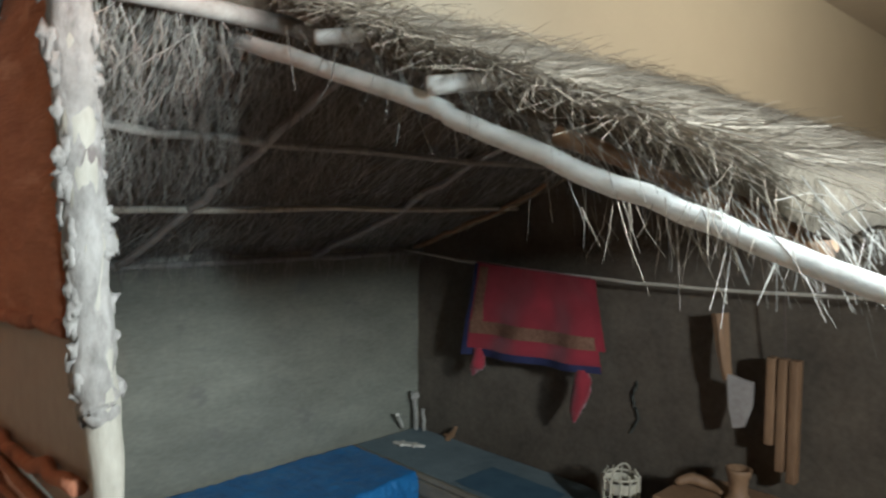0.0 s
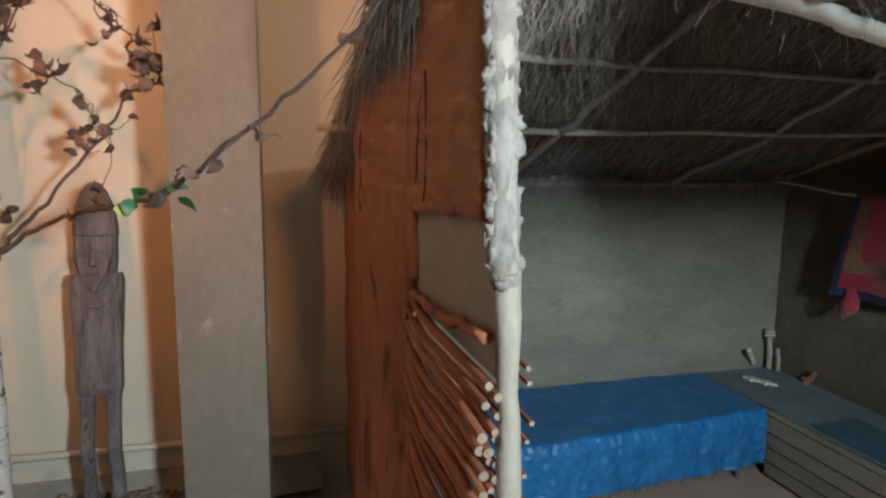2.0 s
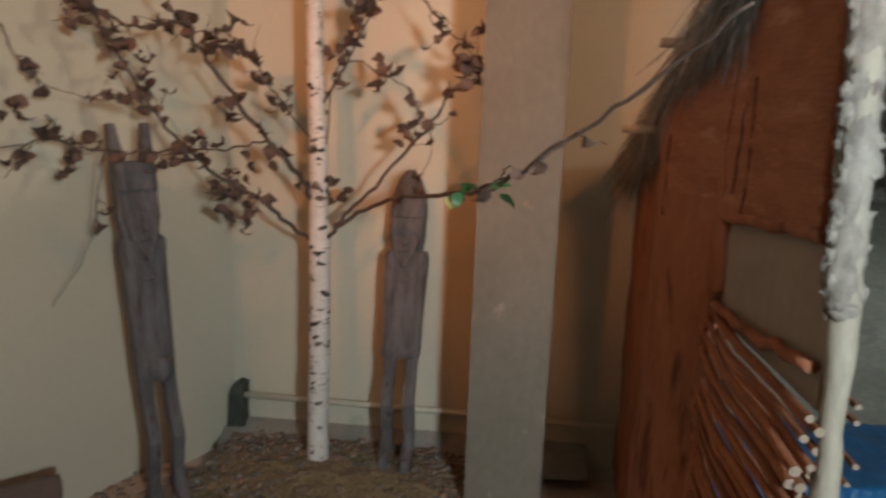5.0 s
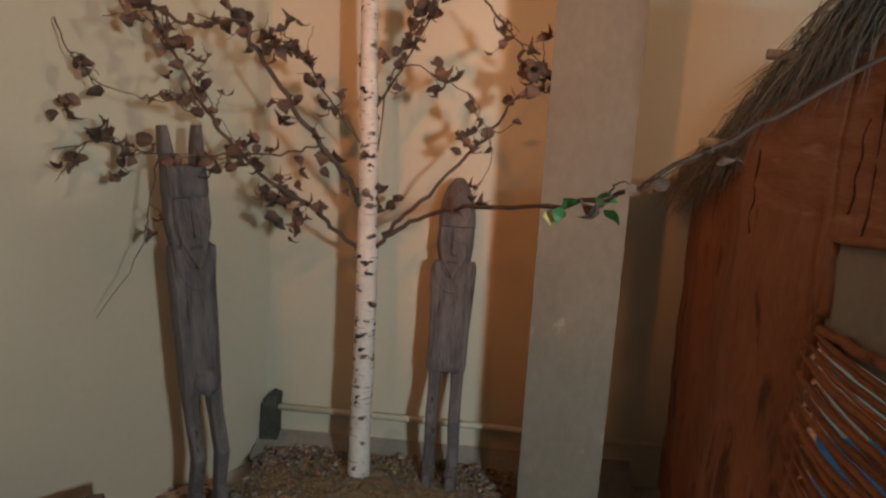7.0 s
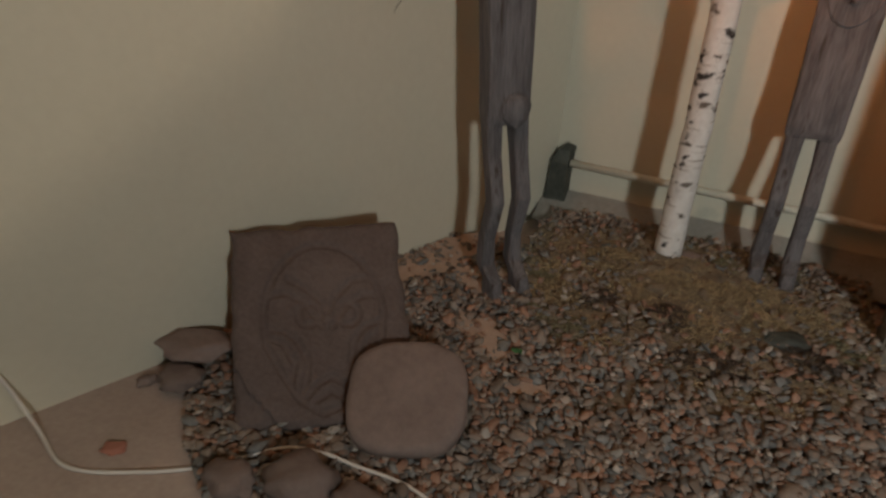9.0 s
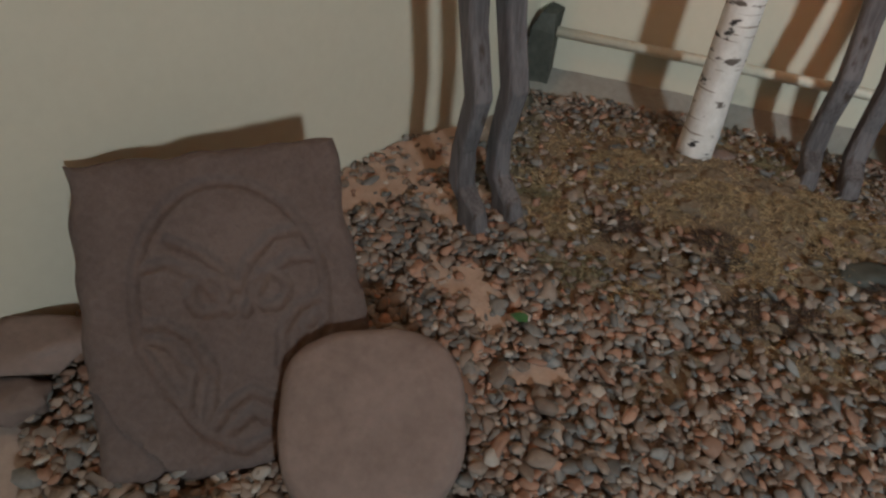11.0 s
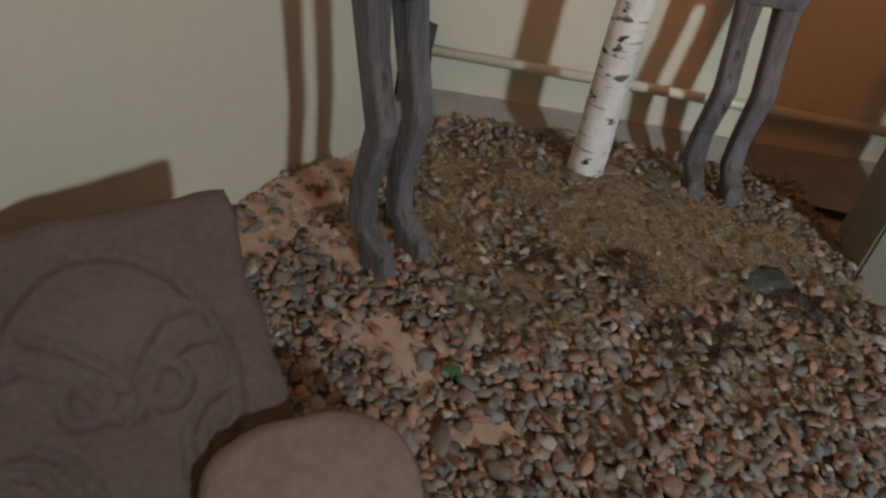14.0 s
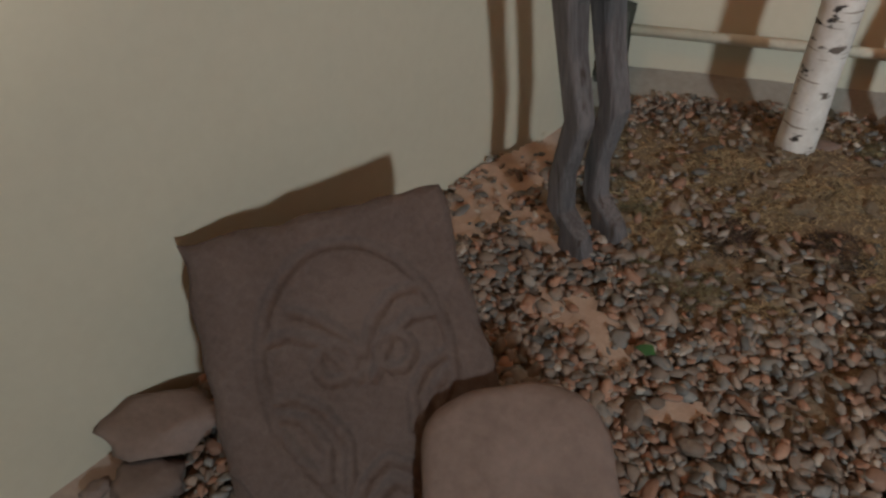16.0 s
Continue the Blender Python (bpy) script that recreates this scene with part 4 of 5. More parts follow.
def mossy(x, y):
    return 0.5 * noise.noise(Vector((x * 5, y * 5, 2))) + 0.25 * noise.noise(Vector((x * 13, y * 13, 7))) + 0.95 - 0.95 * math.hypot((x - 0.56) / 0.66, (y + 0.5) / 0.5)


bm = bmesh.new()
NX, NY = 110, 120
grid = {}
for i in range(NX + 1):
    for j in range(NY + 1):
        x, y = -0.66 + 2.11 * i / NX, -1.95 + 1.93 * j / NY
        if in_bed(x, y):
            grid[i, j] = bm.verts.new((x, y, ground_z(x, y) - 0.004))
for i in range(NX):
    for j in range(NY):
        q = [grid.get(k) for k in ((i, j), (i + 1, j), (i + 1, j + 1), (i, j + 1))]
        if all(q):
            f = bm.faces.new(q)
            c = f.calc_center_median()
            f.material_index = 1 if mossy(c.x, c.y) > 0.1 else 0
tagged(part("ground", bm, (surface("gravel_soil", (0.12, 0.095, 0.075), (0.22, 0.175, 0.14), 20, 0.95, 0.6, 120), M_MOSS), smooth=True), "dark soil under the gravel with a mossy mound", "ground", kind="structure")

# sand showing between the pebbles
sand = bmesh.new()
SAND = ((0.09, -0.96, 0.12, 0.055, -0.55), (-0.2, -0.66, 0.3, 0.085, 1.166), (0.25, -1.1, 0.06, 0.03, 0.3), (-0.02, -0.7, 0.1, 0.08, 0.0))


def in_sand(x, y):
    for cx, cy, a, b, t in SAND:
        u, v = (x - cx) * math.cos(t) + (y - cy) * math.sin(t), -(x - cx) * math.sin(t) + (y - cy) * math.cos(t)
        if (u / a) ** 2 + (v / b) ** 2 < 1 + 0.9 * noise.noise(Vector((x * 16, y * 16, 0))) + 0.5 * noise.noise(Vector((x * 50, y * 50, 3))):
            return True
    return False


grid = {}
for i in range(150):
    for j in range(150):
        x, y = -0.5 + 0.0075 * i, -1.3 + 0.0075 * j
        if in_sand(x, y) and x > west_x(y) + 0.003:
            grid[i, j] = sand.verts.new((x, y, max(ground_z(x, y), -0.03) + 0.004 + 0.004 * noise.noise(Vector((x * 30, y * 30, 0)))))
for i in range(150):
    for j in range(150):
        q = [grid.get(k) for k in ((i, j), (i + 1, j), (i + 1, j + 1), (i, j + 1))]
        if all(q):
            sand.faces.new(q)
tagged(part("sand", sand, M_SAND, smooth=True), "pale sand showing between the pebbles", "sand", kind="stuff")

# pebbles: a few shapes, laid by numpy into joined meshes
PEB = {}


def pebble_shape(seed, sub):
    bm = bmesh.new()
    rock(bm, (0, 0, 0), (1, 1, 1), seed, sub, 0.35)
    vs = np.array([v.co[:] for v in bm.verts])
    cuts = np.random.default_rng(seed)
    for _ in range(9):
        d = cuts.normal(size=3)
        d /= np.linalg.norm(d)
        vs -= np.outer(np.maximum(vs @ d - cuts.uniform(0.6, 0.85), 0), d)
    fs = [[v.index for v in f.verts] for f in bm.faces]
    bm.free()
    return vs, fs


shapes = [pebble_shape(40 + k, 2) for k in range(8)]
rng = np.random.default_rng(3)
verts, faces, mats, total = [], [], [], 0
count = 0
while count < 17000:
    x, y = rng.uniform(-0.62, 1.25), rng.uniform(-1.85, -0.1)
    if not in_bed(x, y):
        continue
    ms = mossy(x, y)
    if ms > 0.05 and rng.random() < 0.6 + 0.5 * ms:
        continue
    if math.hypot((x - 0.04) / 0.1, (y + 1.3) / 0.07) < 1:
        continue
    if in_sand(x, y) and rng.random() < 0.85:
        continue
    size = float(np.clip(rng.lognormal(-4.83, 0.34), 0.005, 0.022))
    if y > -0.5:
        size *= 0.75
    v, f = shapes[rng.integers(len(shapes))]
    rot = np.array((Euler((rng.normal(0, 0.35), rng.normal(0, 0.35), rng.uniform(0, 6.3)))).to_matrix())
    p = (v * (size * rng.uniform(1.1, 1.75), size * rng.uniform(0.8, 1.2), size * rng.uniform(0.42, 0.68))) @ rot.T + (x, y, ground_z(x, y) + size * 0.2 + abs(rng.normal(0, 0.006)))
    verts.append(p)
    faces += [[a + total for a in q] for q in f]
    r = rng.random()
    mats += [0 if r < 0.45 else 1 if r < 0.72 else 2 if r < 0.945 else 3] * len(f)
    total += len(v)
    count += 1
me = bpy.data.meshes.new("gravel")
me.from_pydata(np.concatenate(verts).tolist(), [], faces)
for mt in (M_PEBBLE, surface("grey_pebbles", (0.1, 0.1, 0.096), (0.21, 0.21, 0.2), 14, 0.65, 0.2, 90, random_tint=0.4), surface("reddish_pebbles", (0.21, 0.12, 0.082), (0.33, 0.2, 0.14), 14, 0.7, 0.2, 90, random_tint=0.3), surface("pale_pebbles", (0.3, 0.27, 0.235), (0.42, 0.385, 0.34), 14, 0.6, 0.2, 90, random_tint=0.2)):
    me.materials.append(mt)
me.polygons.foreach_set("material_index", mats)
me.polygons.foreach_set("use_smooth", [True] * len(me.polygons))
tagged(new("gravel", me), "mixed grey, brown and reddish river pebbles", "gravel", kind="stuff")

# tufts of dry moss
random.seed(21)
bm = bmesh.new()
made = 0
while made < 14000:
    x, y = random.uniform(-0.05, 1.15), random.uniform(-0.95, -0.1)
    if not in_bed(x, y) or mossy(x, y) < 0.06 + 0.2 * random.random():
        continue
    straw(bm, (x, y, ground_z(x, y) - 0.004), (random.gauss(0, 0.9), random.gauss(0, 0.9), 0.6), random.uniform(0.005, 0.016), random.uniform(0.0006, 0.0012), 0.4, 0.9)
    made += 1
tagged(part("dry_moss", bm, M_MOSS_BLADE), "tufts of dry yellow-brown moss on the mound", "moss", kind="stuff")


def moss_clump(bm, cx, cy, r, n, length):
    """Fibres that stand out of a low uneven dome."""
    for _ in range(n):
        a, q = random.uniform(0, 6.283), r * math.sqrt(random.random())
        x, y = cx + q * math.cos(a) * 1.15, cy + q * math.sin(a)
        h = 0.32 * r * (1 - (q / r) ** 2) * (0.7 + 0.6 * noise.noise(Vector((x * 40, y * 40, 5))))
        straw(bm, (x, y, ground_z(x, y) - 0.004 + h), (math.cos(a) * q / r + random.gauss(0, 0.7), math.sin(a) * q / r + random.gauss(0, 0.7), 0.7), length * random.uniform(0.5, 1.2), random.uniform(0.0005, 0.001), 0.4, 1.0)


CLUMPS = (
    ("dry_moss", M_MOSS_BLADE, "cushions of dry yellow-brown moss", ((0.2, -0.69, 0.075), (0.31, -0.45, 0.085), (0.4, -0.58, 0.06), (0.4, -0.87, 0.06), (0.67, -0.5, 0.08), (0.62, -0.68, 0.07), (0.78, -0.58, 0.07), (0.52, -0.5, 0.07), (0.9, -0.48, 0.08), (0.15, -0.56, 0.06), (0.74, -0.42, 0.06))),
    ("dead_moss", M_MOSS_DARK, "dark brown tufts of dead moss", ((0.325, -0.665, 0.055), (0.53, -0.67, 0.06), (0.69, -0.81, 0.055), (0.9, -0.68, 0.075), (0.6, -0.83, 0.045))),
    ("green_moss", M_MOSS_GREEN, "grey-green moss at the rim of the mound", ((0.13, -0.62, 0.05), (0.28, -0.82, 0.05), (0.17, -0.8, 0.05), (0.98, -0.6, 0.06), (0.66, -0.3, 0.05))),
)
for name, mat, lb, spots in CLUMPS:
    bm = bmesh.new()
    for cx, cy, r in spots:
        moss_clump(bm, cx, cy, r, int(260000 * r * r), 0.0125)
    tagged(part(name, bm, mat), lb, "moss", kind="stuff")
bm = bmesh.new()
for k in range(150):
    x, y = random.uniform(0.05, 1.0), random.uniform(-0.85, -0.15)
    if mossy(x, y) > 0.1:
        rock(bm, (x, y, ground_z(x, y) - 0.004), (random.uniform(0.015, 0.035), random.uniform(0.015, 0.03), random.uniform(0.006, 0.014)), k, 3, 0.9)
tagged(part("moss_cushion", bm, M_MOSS, smooth=True), "low cushions of dry moss", "moss", kind="stuff")

# ---- carved slab, round stone and loose stones ----
# slab local frame: x along its foot, z up its face, leaning back
SX = Vector((0.315, 0.235, 0.005)).normalized()
SZ = Vector((-0.48, 0.6, 0.64))
SZ = (SZ - SX * SZ.dot(SX)).normalized()
SY = SZ.cross(SX)
SW, SH = 0.394, 0.49
SB0 = Vector((-0.49, -1.245, 0.305)) - SZ * SH + SY * 0.028
SLAB = Matrix(((SX.x, SY.x, SZ.x, SB0.x), (SX.y, SY.y, SZ.y, SB0.y), (SX.z, SY.z, SZ.z, SB0.z), (0, 0, 0, 1)))


CARVING = (
    [(0.52 + 0.36 * math.cos(a), 0.5 + 0.39 * math.sin(a)) for a in (0.05 + 3.05 * k / 16 for k in range(17))],
    [(0.165, 0.5), (0.17, 0.4), (0.25, 0.26), (0.35, 0.12), (0.47, 0.05), (0.6, 0.08), (0.75, 0.2), (0.85, 0.36), (0.88, 0.52)],
    [(0.32, 0.72), (0.42, 0.67), (0.5, 0.6), (0.545, 0.54), (0.6, 0.62), (0.7, 0.69), (0.82, 0.7)],
    [(0.19, 0.64), (0.3, 0.65), (0.4, 0.6), (0.5, 0.47)],
    [(0.56, 0.46), (0.66, 0.57), (0.76, 0.61), (0.86, 0.6)],
    [(0.43 + 0.07 * math.cos(a), 0.53 + 0.055 * math.sin(a)) for a in (6.3 * k / 10 for k in range(11))],
    [(0.66 + 0.07 * math.cos(a), 0.52 + 0.055 * math.sin(a)) for a in (6.3 * k / 10 for k in range(11))],
    [(0.18, 0.47), (0.26, 0.465), (0.35, 0.41), (0.41, 0.3), (0.38, 0.19), (0.34, 0.13)],
    [(0.19, 0.43), (0.27, 0.4), (0.33, 0.3), (0.3, 0.2)],
    [(0.85, 0.47), (0.76, 0.45), (0.68, 0.38), (0.66, 0.28), (0.72, 0.2)],
    [(0.84, 0.42), (0.77, 0.38), (0.74, 0.3), (0.78, 0.24)],
    [(0.37, 0.12), (0.45, 0.19), (0.53, 0.22), (0.61, 0.18), (0.67, 0.11)],
    [(0.43, 0.11), (0.53, 0.155), (0.62, 0.1)],
)
STROKES = np.array([(*a, *b) for line in CARVING for a, b in zip(line, line[1:])])


def groove(x, z):
    """How deep the carving is cut at a point of the face."""
    p = np.array((x, z))
    a = STROKES[:, :2] * (SW, SH)
    b = STROKES[:, 2:] * (SW, SH) - a
    t = np.clip(((p - a) * b).sum(1) / (b * b).sum(1), 0, 1)
    d = np.sqrt((((p - a) - b * t[:, None]) ** 2).sum(1)).min()
    return max(0.0, 1 - (d / 0.011) ** 2)


bm = bmesh.new()
NU, NV = 130, 130


def slab_edge(u, v):
    x = SW * (-0.02 + 1.04 * u) + 0.012 * noise.noise(Vector((v * 6, u * 3, 1)))
    z = SH * v + 0.012 * noise.noise(Vector((u * 7, v * 2, 4)))
    if u < 0.28 and v < 0.25:
        z += (0.28 - u) * 0.18 * (1 - v * 4) * 0.3
    return x, z


def slab_front(u, v):
    x, z = slab_edge(u, v)
    edge = min(u, 1 - u, v, 1 - v)
    y = -0.028 + 0.012 * max(0, 1 - edge * 22) ** 2 + 0.0085 * groove(x, z) + (0.02 if u / 0.24 + v / 0.3 < 1 + 0.15 * noise.noise(Vector((u * 20, v * 20, 0))) else 0) + 0.003 * noise.noise(Vector((x * 30, z * 30, 0))) + 0.004 * noise.noise(Vector((x * 9, z * 9, 3)))
    return SLAB @ Vector((x, y, z))


def slab_back(u, v):
    x, z = slab_edge(u, v)
    return SLAB @ Vector((x, 0.028 + 0.006 * noise.noise(Vector((x * 12, z * 12, 9))), z))


ga = sheet(bm, slab_front, NU, NV)
gb = sheet(bm, slab_back, NU, NV)
ra = [[g[i][0] for i in range(NU + 1)] + [g[NU][j] for j in range(1, NV + 1)] + [g[i][NV] for i in range(NU - 1, -1, -1)] + [g[0][j] for j in range(NV - 1, 0, -1)] for g in (ga, gb)]
for k in range(len(ra[0])):
    j = (k + 1) % len(ra[0])
    bm.faces.new((ra[0][k], ra[0][j], ra[1][j], ra[1][k]))
bmesh.ops.recalc_face_normals(bm, faces=bm.faces)
tagged(part("carved_slab", bm, M_SLAB, smooth=True), "brown sandstone slab carved with a curved mask-like ornament, leaning on the wall", "stone slab")

bm = bmesh.new()
DX = Vector((0.276, 0.1, 0.03)).normalized()
DZ = Vector((-0.08, 0.167, 0.1))
DZ = (DZ - DX * DZ.dot(DX)).normalized()
DY = DZ.cross(DX)
disc_m = Matrix(((DX.x, DY.x, DZ.x, 0.042), (DX.y, DY.y, DZ.y, -1.332), (DX.z, DY.z, DZ.z, 0.058), (0, 0, 0, 1)))
N = 72


def disc_r(a):
    n = 3.0
    return (abs(math.cos(a)) ** n + abs(math.sin(a)) ** n) ** (-1 / n) * (1 + 0.035 * noise.noise(Vector((math.cos(a) * 2, math.sin(a) * 2, 3))))


rings = []
for k, y in ((0.02, -0.026), (0.3, -0.027), (0.6, -0.026), (0.85, -0.025), (0.96, -0.022), (1.0, -0.010), (1.0, 0.014), (0.95, 0.024), (0.02, 0.026)):
    rings.append([bm.verts.new(disc_m @ Vector((0.136 * k * disc_r(a) * math.cos(a), y + 0.002 * noise.noise(Vector((k * 9, a * 3, 0))), 0.132 * k * disc_r(a) * math.sin(a)))) for a in (2 * math.pi * i / N for i in range(N))])
for p, q in zip(rings, rings[1:]):
    for i in range(N):
        bm.faces.new((p[i], p[(i + 1) % N], q[(i + 1) % N], q[i]))
bm.faces.new(rings[0][::-1])
bm.faces.new(rings[-1])
bmesh.ops.recalc_face_normals(bm, faces=bm.faces)
tagged(part("round_stone", bm, M_STONE, smooth=True), "flat rounded brown stone propped against the carved slab", "stone")


def loose(label, c, size, seed, flat=None, turn=0.0, mat=None):
    bm = bmesh.new()
    rock(bm, c, size, seed, 3, 0.4, flat, turn)
    tagged(part("stone", bm, mat or M_STONE, smooth=True), label, "stone", "loose stones")


loose("flat reddish stone slab lying on another stone", (-0.525, -1.372, 0.03), (0.09, 0.055, 0.026), 2, 0.65, 0.45)
loose("rough brown stone under a flat one", (-0.505, -1.455, -0.008), (0.055, 0.042, 0.03), 5, 0.8, 0.5)
loose("angular brown stone beside the cable", (-0.19, -1.66, -0.005), (0.055, 0.045, 0.042), 8, 0.8, 0.2)
loose("large angular brown stone beside the cable", (-0.06, -1.61, 0.008), (0.075, 0.06, 0.055), 9, 0.8, 0.6)
loose("brown stone beside the cable", (0.07, -1.59, -0.01), (0.07, 0.045, 0.03), 11, 0.8, 0.1)
loose("small reddish stone chip on bare floor", (-0.49, -1.68, -0.035), (0.026, 0.02, 0.008), 12, 0.7, 0.5, M_PINK_ROCK)
loose("small brown stone by the wall", (-0.59, -1.48, -0.03), (0.025, 0.014, 0.014), 14, 0.8, 1.1)
loose("flat grey stone on the mound", (0.53, -0.30, 0.068), (0.035, 0.02, 0.008), 15, 0.7, 0.3)
loose("greyish flat stone half sunk in moss", (0.36, -0.68, 0.035), (0.03, 0.022, 0.012), 16, 0.7, 0.3)
loose("dark rough stone among the moss", (0.83, -0.62, 0.03), (0.06, 0.04, 0.03), 17, 0.9, 0.3, M_DARK)

bm = bmesh.new()
q = curve_pts([(-0.862, -1.995, 0.62), (-0.785, -1.822, 0.28), (-0.758, -1.761, 0.16), (-0.738, -1.722, 0.085), (-0.655, -1.725, -0.02), (-0.53, -1.763, -0.035), (-0.38, -1.70, -0.035), (-0.265, -1.618, -0.034), (-0.16, -1.526, -0.018), (-0.07, -1.505, -0.01), (0.0, -1.50, -0.015), (0.16, -1.508, -0.01), (0.35, -1.6, -0.005)], 8)
tube(bm, q, 0.0042, 8)
cab = thing("power_cable", "thin white electric cable lying on the floor", "cable")
part("lead", bm, M_CABLE, cab, smooth=True)

# ---- the birch ----
birch = thing("birch_tree", "cut young birch with white bark, bare twigs and shrivelled brown leaves", "tree")
bm = bmesh.new()
q = curve_pts([(0.463, -0.325, 0.05), (0.464, -0.318, 0.4), (0.464, -0.31, 0.75), (0.458, -0.30, 0.95), (0.452, -0.30, 1.3), (0.44, -0.31, 1.75), (0.43, -0.31, 2.3)], 8, 0.0015)
tube(bm, q, [float(k) for k in np.interp([p.z for p in q], [0, 0.2, 0.9, 0.97, 1.05, 1.6, 2.3], [0.046, 0.041, 0.039, 0.043, 0.036, 0.031, 0.024])], 18, wob=0.03)
part("trunk", bm, M_BIRCH, birch, "white birch bark with black scars", smooth=True)
random.seed(77)
TIPS = []


def limb(pts, r0, r1, name="branch", jig=0.004, mat=None):
    bm = bmesh.new()
    q = curve_pts(pts, 6, jig)
    tube(bm, q, taper(len(q), r0, r1), 8, wob=0.08)
    part(name, bm, mat or M_TWIG, birch, smooth=True)
    TIPS.append(q)
    return q


limb([(0.48, -0.3, 0.964), (0.593, -0.36, 1.066), (0.785, -0.5, 1.16), (1.001, -0.9, 1.226), (1.161, -1.32, 1.303), (1.263, -1.45, 1.387), (1.407, -1.62, 1.506), (1.519, -1.8, 1.62)], 0.009, 0.003)
limb([(0.513, -0.3, 1.021), (0.651, -0.34, 1.161), (0.844, -0.4, 1.368), (0.963, -0.45, 1.527), (1.046, -0.48, 1.639)], 0.008, 0.003)
limb([(0.435, -0.3, 1.104), (0.39, -0.4, 1.237), (0.314, -0.48, 1.348), (0.203, -0.55, 1.525), (0.121, -0.6, 1.656), (0.103, -0.62, 1.719), (-0.049, -0.66, 1.693), (-0.156, -0.7, 1.742), (-0.251, -0.75, 1.807)], 0.01, 0.005)
limb([(0.42, -0.3, 0.961), (0.347, -0.4, 1.058), (0.257, -0.5, 1.158), (0.159, -0.6, 1.24), (0.037, -0.7, 1.414), (-0.076, -0.75, 1.626), (-0.127, -0.8, 1.784)], 0.009, 0.004)
limb([(0.314, -0.48, 1.338), (0.22, -0.6, 1.31), (0.059, -0.75, 1.303), (-0.069, -0.85, 1.302), (-0.198, -0.9, 1.329), (-0.286, -1, 1.309)], 0.004, 0.0015)
limb([(-0.06, -0.85, 1.299), (-0.091, -0.85, 1.176), (-0.123, -0.85, 1.014), (-0.267, -0.85, 0.793)], 0.0025, 0.001)
limb([(-0.333, -0.9, 1.668), (-0.271, -0.9, 1.557), (-0.17, -0.9, 1.479), (0.006, -0.9, 1.461)], 0.0025, 0.001)
limb([(0.467, -0.3, 1.255), (0.539, -0.34, 1.61), (0.737, -0.4, 1.579), (0.843, -0.42, 1.476), (0.9, -0.44, 1.342), (0.842, -0.42, 1.199)], 0.003, 0.0012)
limb([(0.838, -0.4, 1.846), (0.932, -0.42, 1.743), (1.035, -0.46, 1.65)], 0.004, 0.002)
limb([(0.449, -0.3, 1.443), (0.582, -0.35, 1.646), (0.672, -0.4, 1.815)], 0.005, 0.003)
limb([(0.445, -0.3, 1.318), (0.314, -0.36, 1.498), (0.233, -0.42, 1.63), (0.164, -0.45, 1.721)], 0.004, 0.002)
N_MAIN = len(TIPS)
TWIGS = [6, 10, 22, 26, 12, 2, 8, 8, 6, 12, 14]
TWIG_LEN = [0.09, 0.12, 0.13, 0.12, 0.1, 0.05, 0.08, 0.08, 0.07, 0.1, 0.1]
CLUSTERS = [(-0.058, -0.75, 1.61), (0.188, -0.6, 1.649), (-0.007, -0.7, 1.493), (-0.132, -0.85, 1.322), (-0.204, -0.9, 1.371), (-0.307, -0.9, 1.45), (0.438, -0.28, 1.668), (0.468, -0.27, 1.517), (0.434, -0.26, 1.165), (0.501, -0.26, 1.157), (1.029, -0.48, 1.602), (0.998, -0.47, 1.657), (0.835, -0.42, 1.407), (0.706, -0.4, 1.597), (0.582, -0.35, 1.705), (0.652, -0.4, 1.795), (0.238, -0.5, 1.217), (0.174, -0.5, 1.154), (0.131, -0.62, 1.335), (0.248, -0.48, 1.074), (0.184, -0.45, 1.702), (0.072, -0.6, 1.341), (0.323, -0.45, 1.308)]
GREEN_AT = (1.14, -1.3, 1.287)



def twigs(q, n, length, spread=1.0):
    for _ in range(n):
        i = random.randrange(len(q) // 4, len(q))
        d = (q[min(i + 1, len(q) - 1)] - q[i - 1]).normalized() + Vector((random.gauss(0, 0.6), random.gauss(0, 0.4), random.gauss(-0.1, 0.5))) * spread
        d.normalize()
        ln = length * random.uniform(0.5, 1.2)
        limb([q[i], q[i] + d * ln * 0.5 + Vector((random.gauss(0, 0.01), 0, random.gauss(0, 0.012))), q[i] + d * ln + Vector((random.gauss(0, 0.02), 0, random.gauss(-0.01, 0.02)))], 0.0022, 0.0009, "twig", 0.002)


for q, n, ln in list(zip(list(TIPS), TWIGS, TWIG_LEN)):
    twigs(q, n, ln)


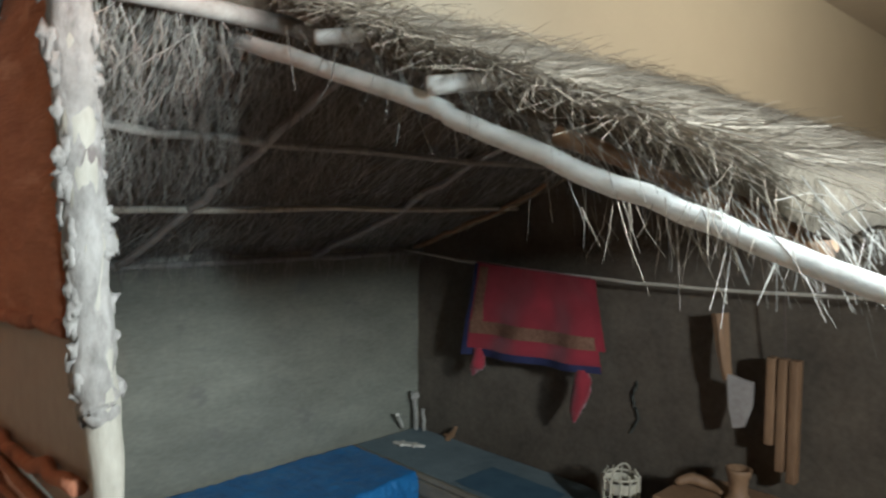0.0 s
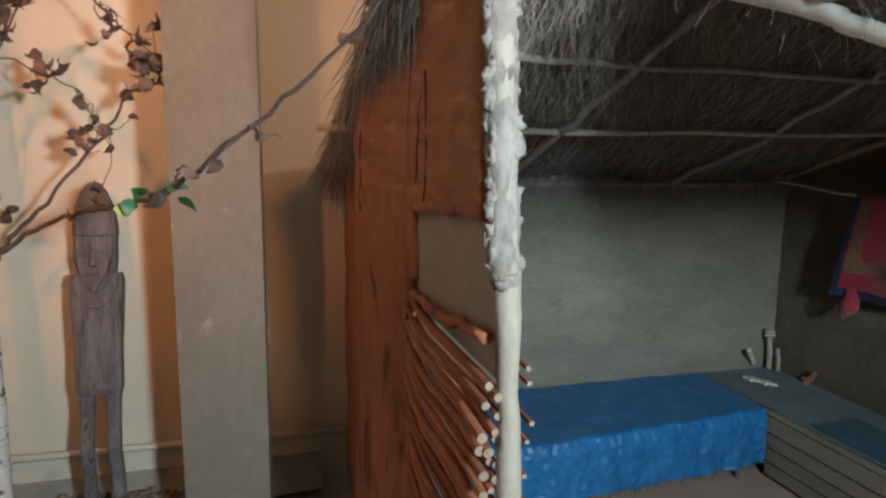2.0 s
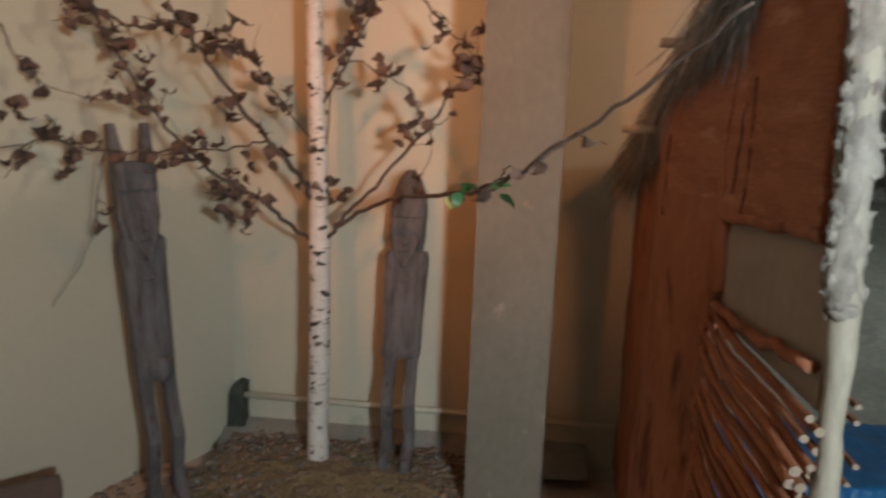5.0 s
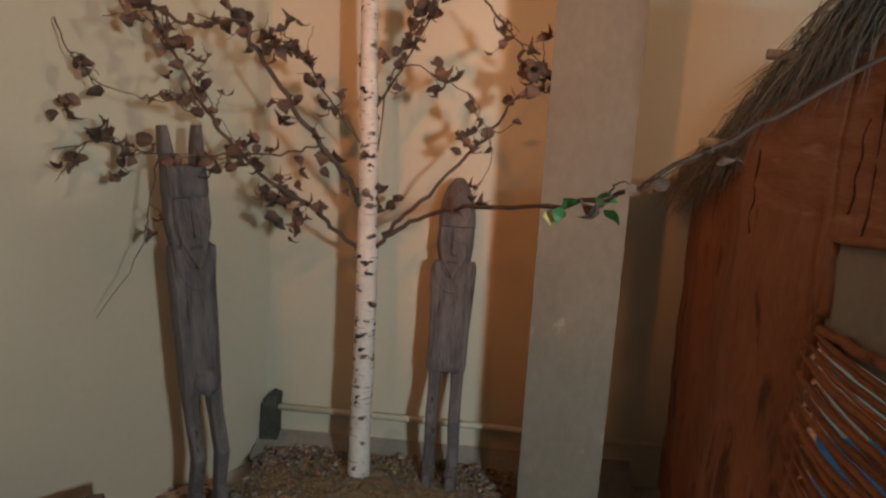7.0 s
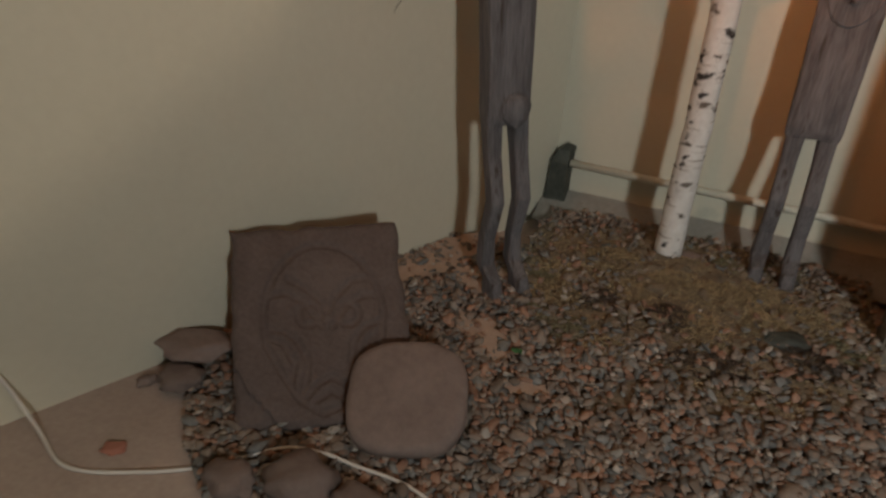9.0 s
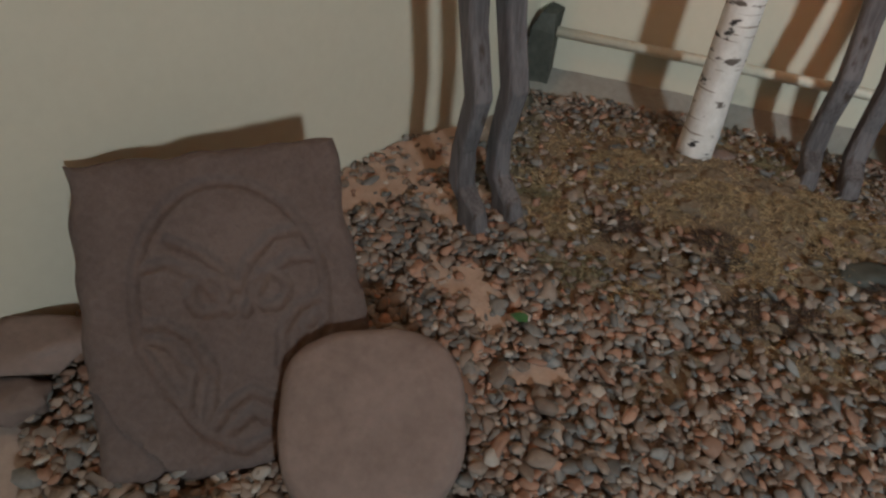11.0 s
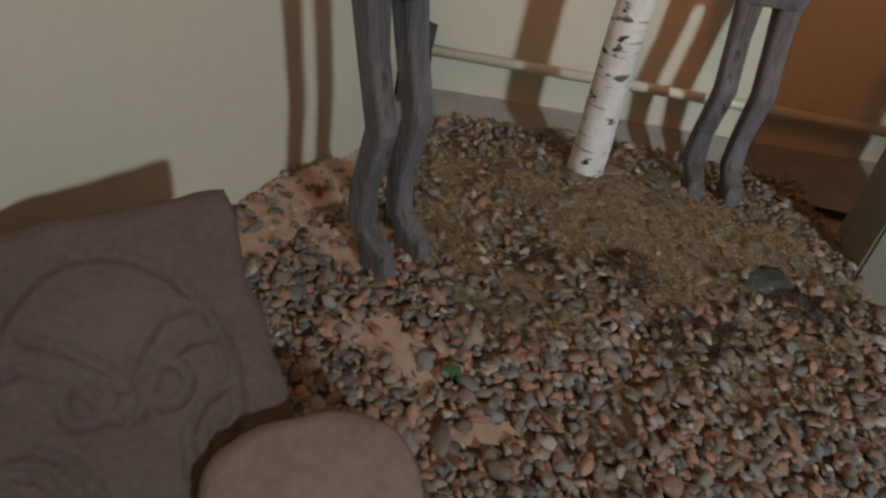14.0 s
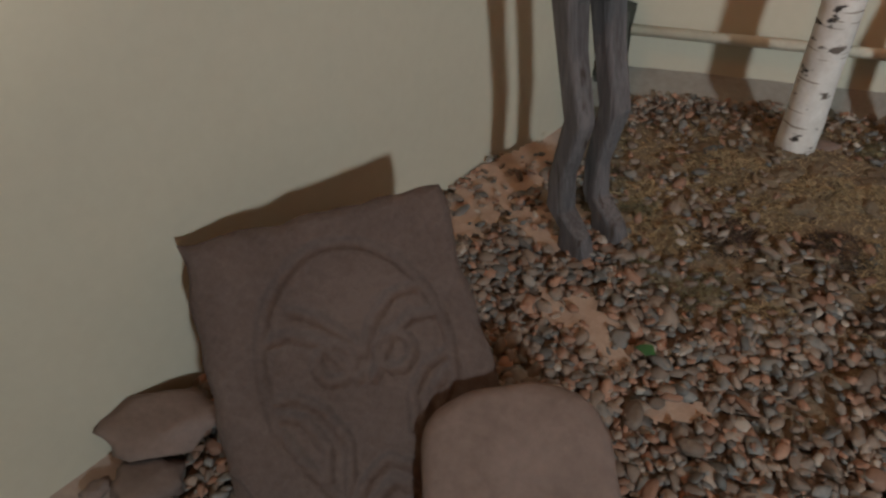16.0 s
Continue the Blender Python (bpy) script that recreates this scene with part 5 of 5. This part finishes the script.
def leaf_mesh(name, mat, curl, seed):
    """A birch leaf, serrated, folded and curled, about a unit long."""
    rs = random.Random(seed)
    bm = bmesh.new()
    prof = [(0.0, 0.02), (0.12, 0.26), (0.25, 0.40), (0.42, 0.42), (0.62, 0.31), (0.82, 0.13), (1.0, 0.0)]
    rows = []
    for t, w in prof:
        w *= 1 + rs.uniform(-0.15, 0.15)
        bend = curl * t * t
        c = Vector((0, t * math.cos(bend), -math.sin(bend) * t))
        lift = rs.uniform(0.15, 0.9) * curl * 0.4
        rows.append([bm.verts.new(c + Vector((-w, 0, w * (lift + rs.uniform(-0.25, 0.25) * curl)))), bm.verts.new(c), bm.verts.new(c + Vector((w, 0, w * (lift + rs.uniform(-0.25, 0.25) * curl))))])
    for a, b in zip(rows, rows[1:]):
        bm.faces.new((a[0], a[1], b[1], b[0]))
        bm.faces.new((a[1], a[2], b[2], b[1]))
    me = bpy.data.meshes.new(name)
    bm.to_mesh(me)
    bm.free()
    me.materials.append(mat)
    me.polygons.foreach_set("use_smooth", [True] * len(me.polygons))
    return me


DRY = [leaf_mesh("dry_leaf", M_LEAF, 0.7 + 0.25 * k, k) for k in range(6)]
GREEN = leaf_mesh("green_leaf", M_LEAF_GREEN, 0.3, 9)
YELLOW = leaf_mesh("yellow_leaf", M_LEAF_YELLOW, 0.3, 10)


def leaf(me, p, size, e):
    ob = new("leaf", me)
    ob.matrix_world = Matrix.LocRotScale(p, Euler(e), (size, size, size))
    ob.parent = birch
    return ob


N_LEAF = 0
for q in TIPS[N_MAIN:]:
    if N_LEAF > 270:
        break
    for _ in range(random.choice((1, 1, 2, 3))):
        i = random.randrange(len(q) // 3, len(q))
        leaf(random.choice(DRY), q[i], random.uniform(0.032, 0.06), (random.uniform(-2.4, -0.6), random.gauss(0, 0.5), random.uniform(0, 6.3)))
        N_LEAF += 1
for p in CLUSTERS:
    for _ in range(7):
        leaf(random.choice(DRY), Vector(p) + Vector((random.gauss(0, 0.022), random.gauss(0, 0.02), random.gauss(0, 0.03))), random.uniform(0.036, 0.064), (random.uniform(-2.4, -0.6), random.gauss(0, 0.5), random.uniform(0, 6.3)))
for dx, dz, s, e in ((0.0, 0.012, 0.05, (0.2, 0.6, -1.9)), (-0.04, 0.01, 0.045, (-0.4, 0.3, 0.6)), (0.02, -0.01, 0.05, (-0.5, -0.4, -1.2)), (-0.07, -0.01, 0.04, (-1.3, 0.2, 0.3))):
    tagged(leaf(GREEN, Vector(GREEN_AT) + Vector((dx, 0, dz)), s, e), "fresh green leaf")
tagged(leaf(YELLOW, Vector(GREEN_AT) + Vector((-0.09, 0.02, -0.02)), 0.035, (-1.5, 0, 0.2)), "yellowing leaf")

# a leaf and bits of straw fallen on the gravel
fallen = thing("fallen_leaf", "dark green leaf fallen on the gravel", "leaf")
ob = new("blade", GREEN)
ob.matrix_world = Matrix.LocRotScale((0.21, -1.02, 0.035), Euler((0.15, 0.2, 1.2)), (0.04, 0.04, 0.04))
ob.parent = fallen
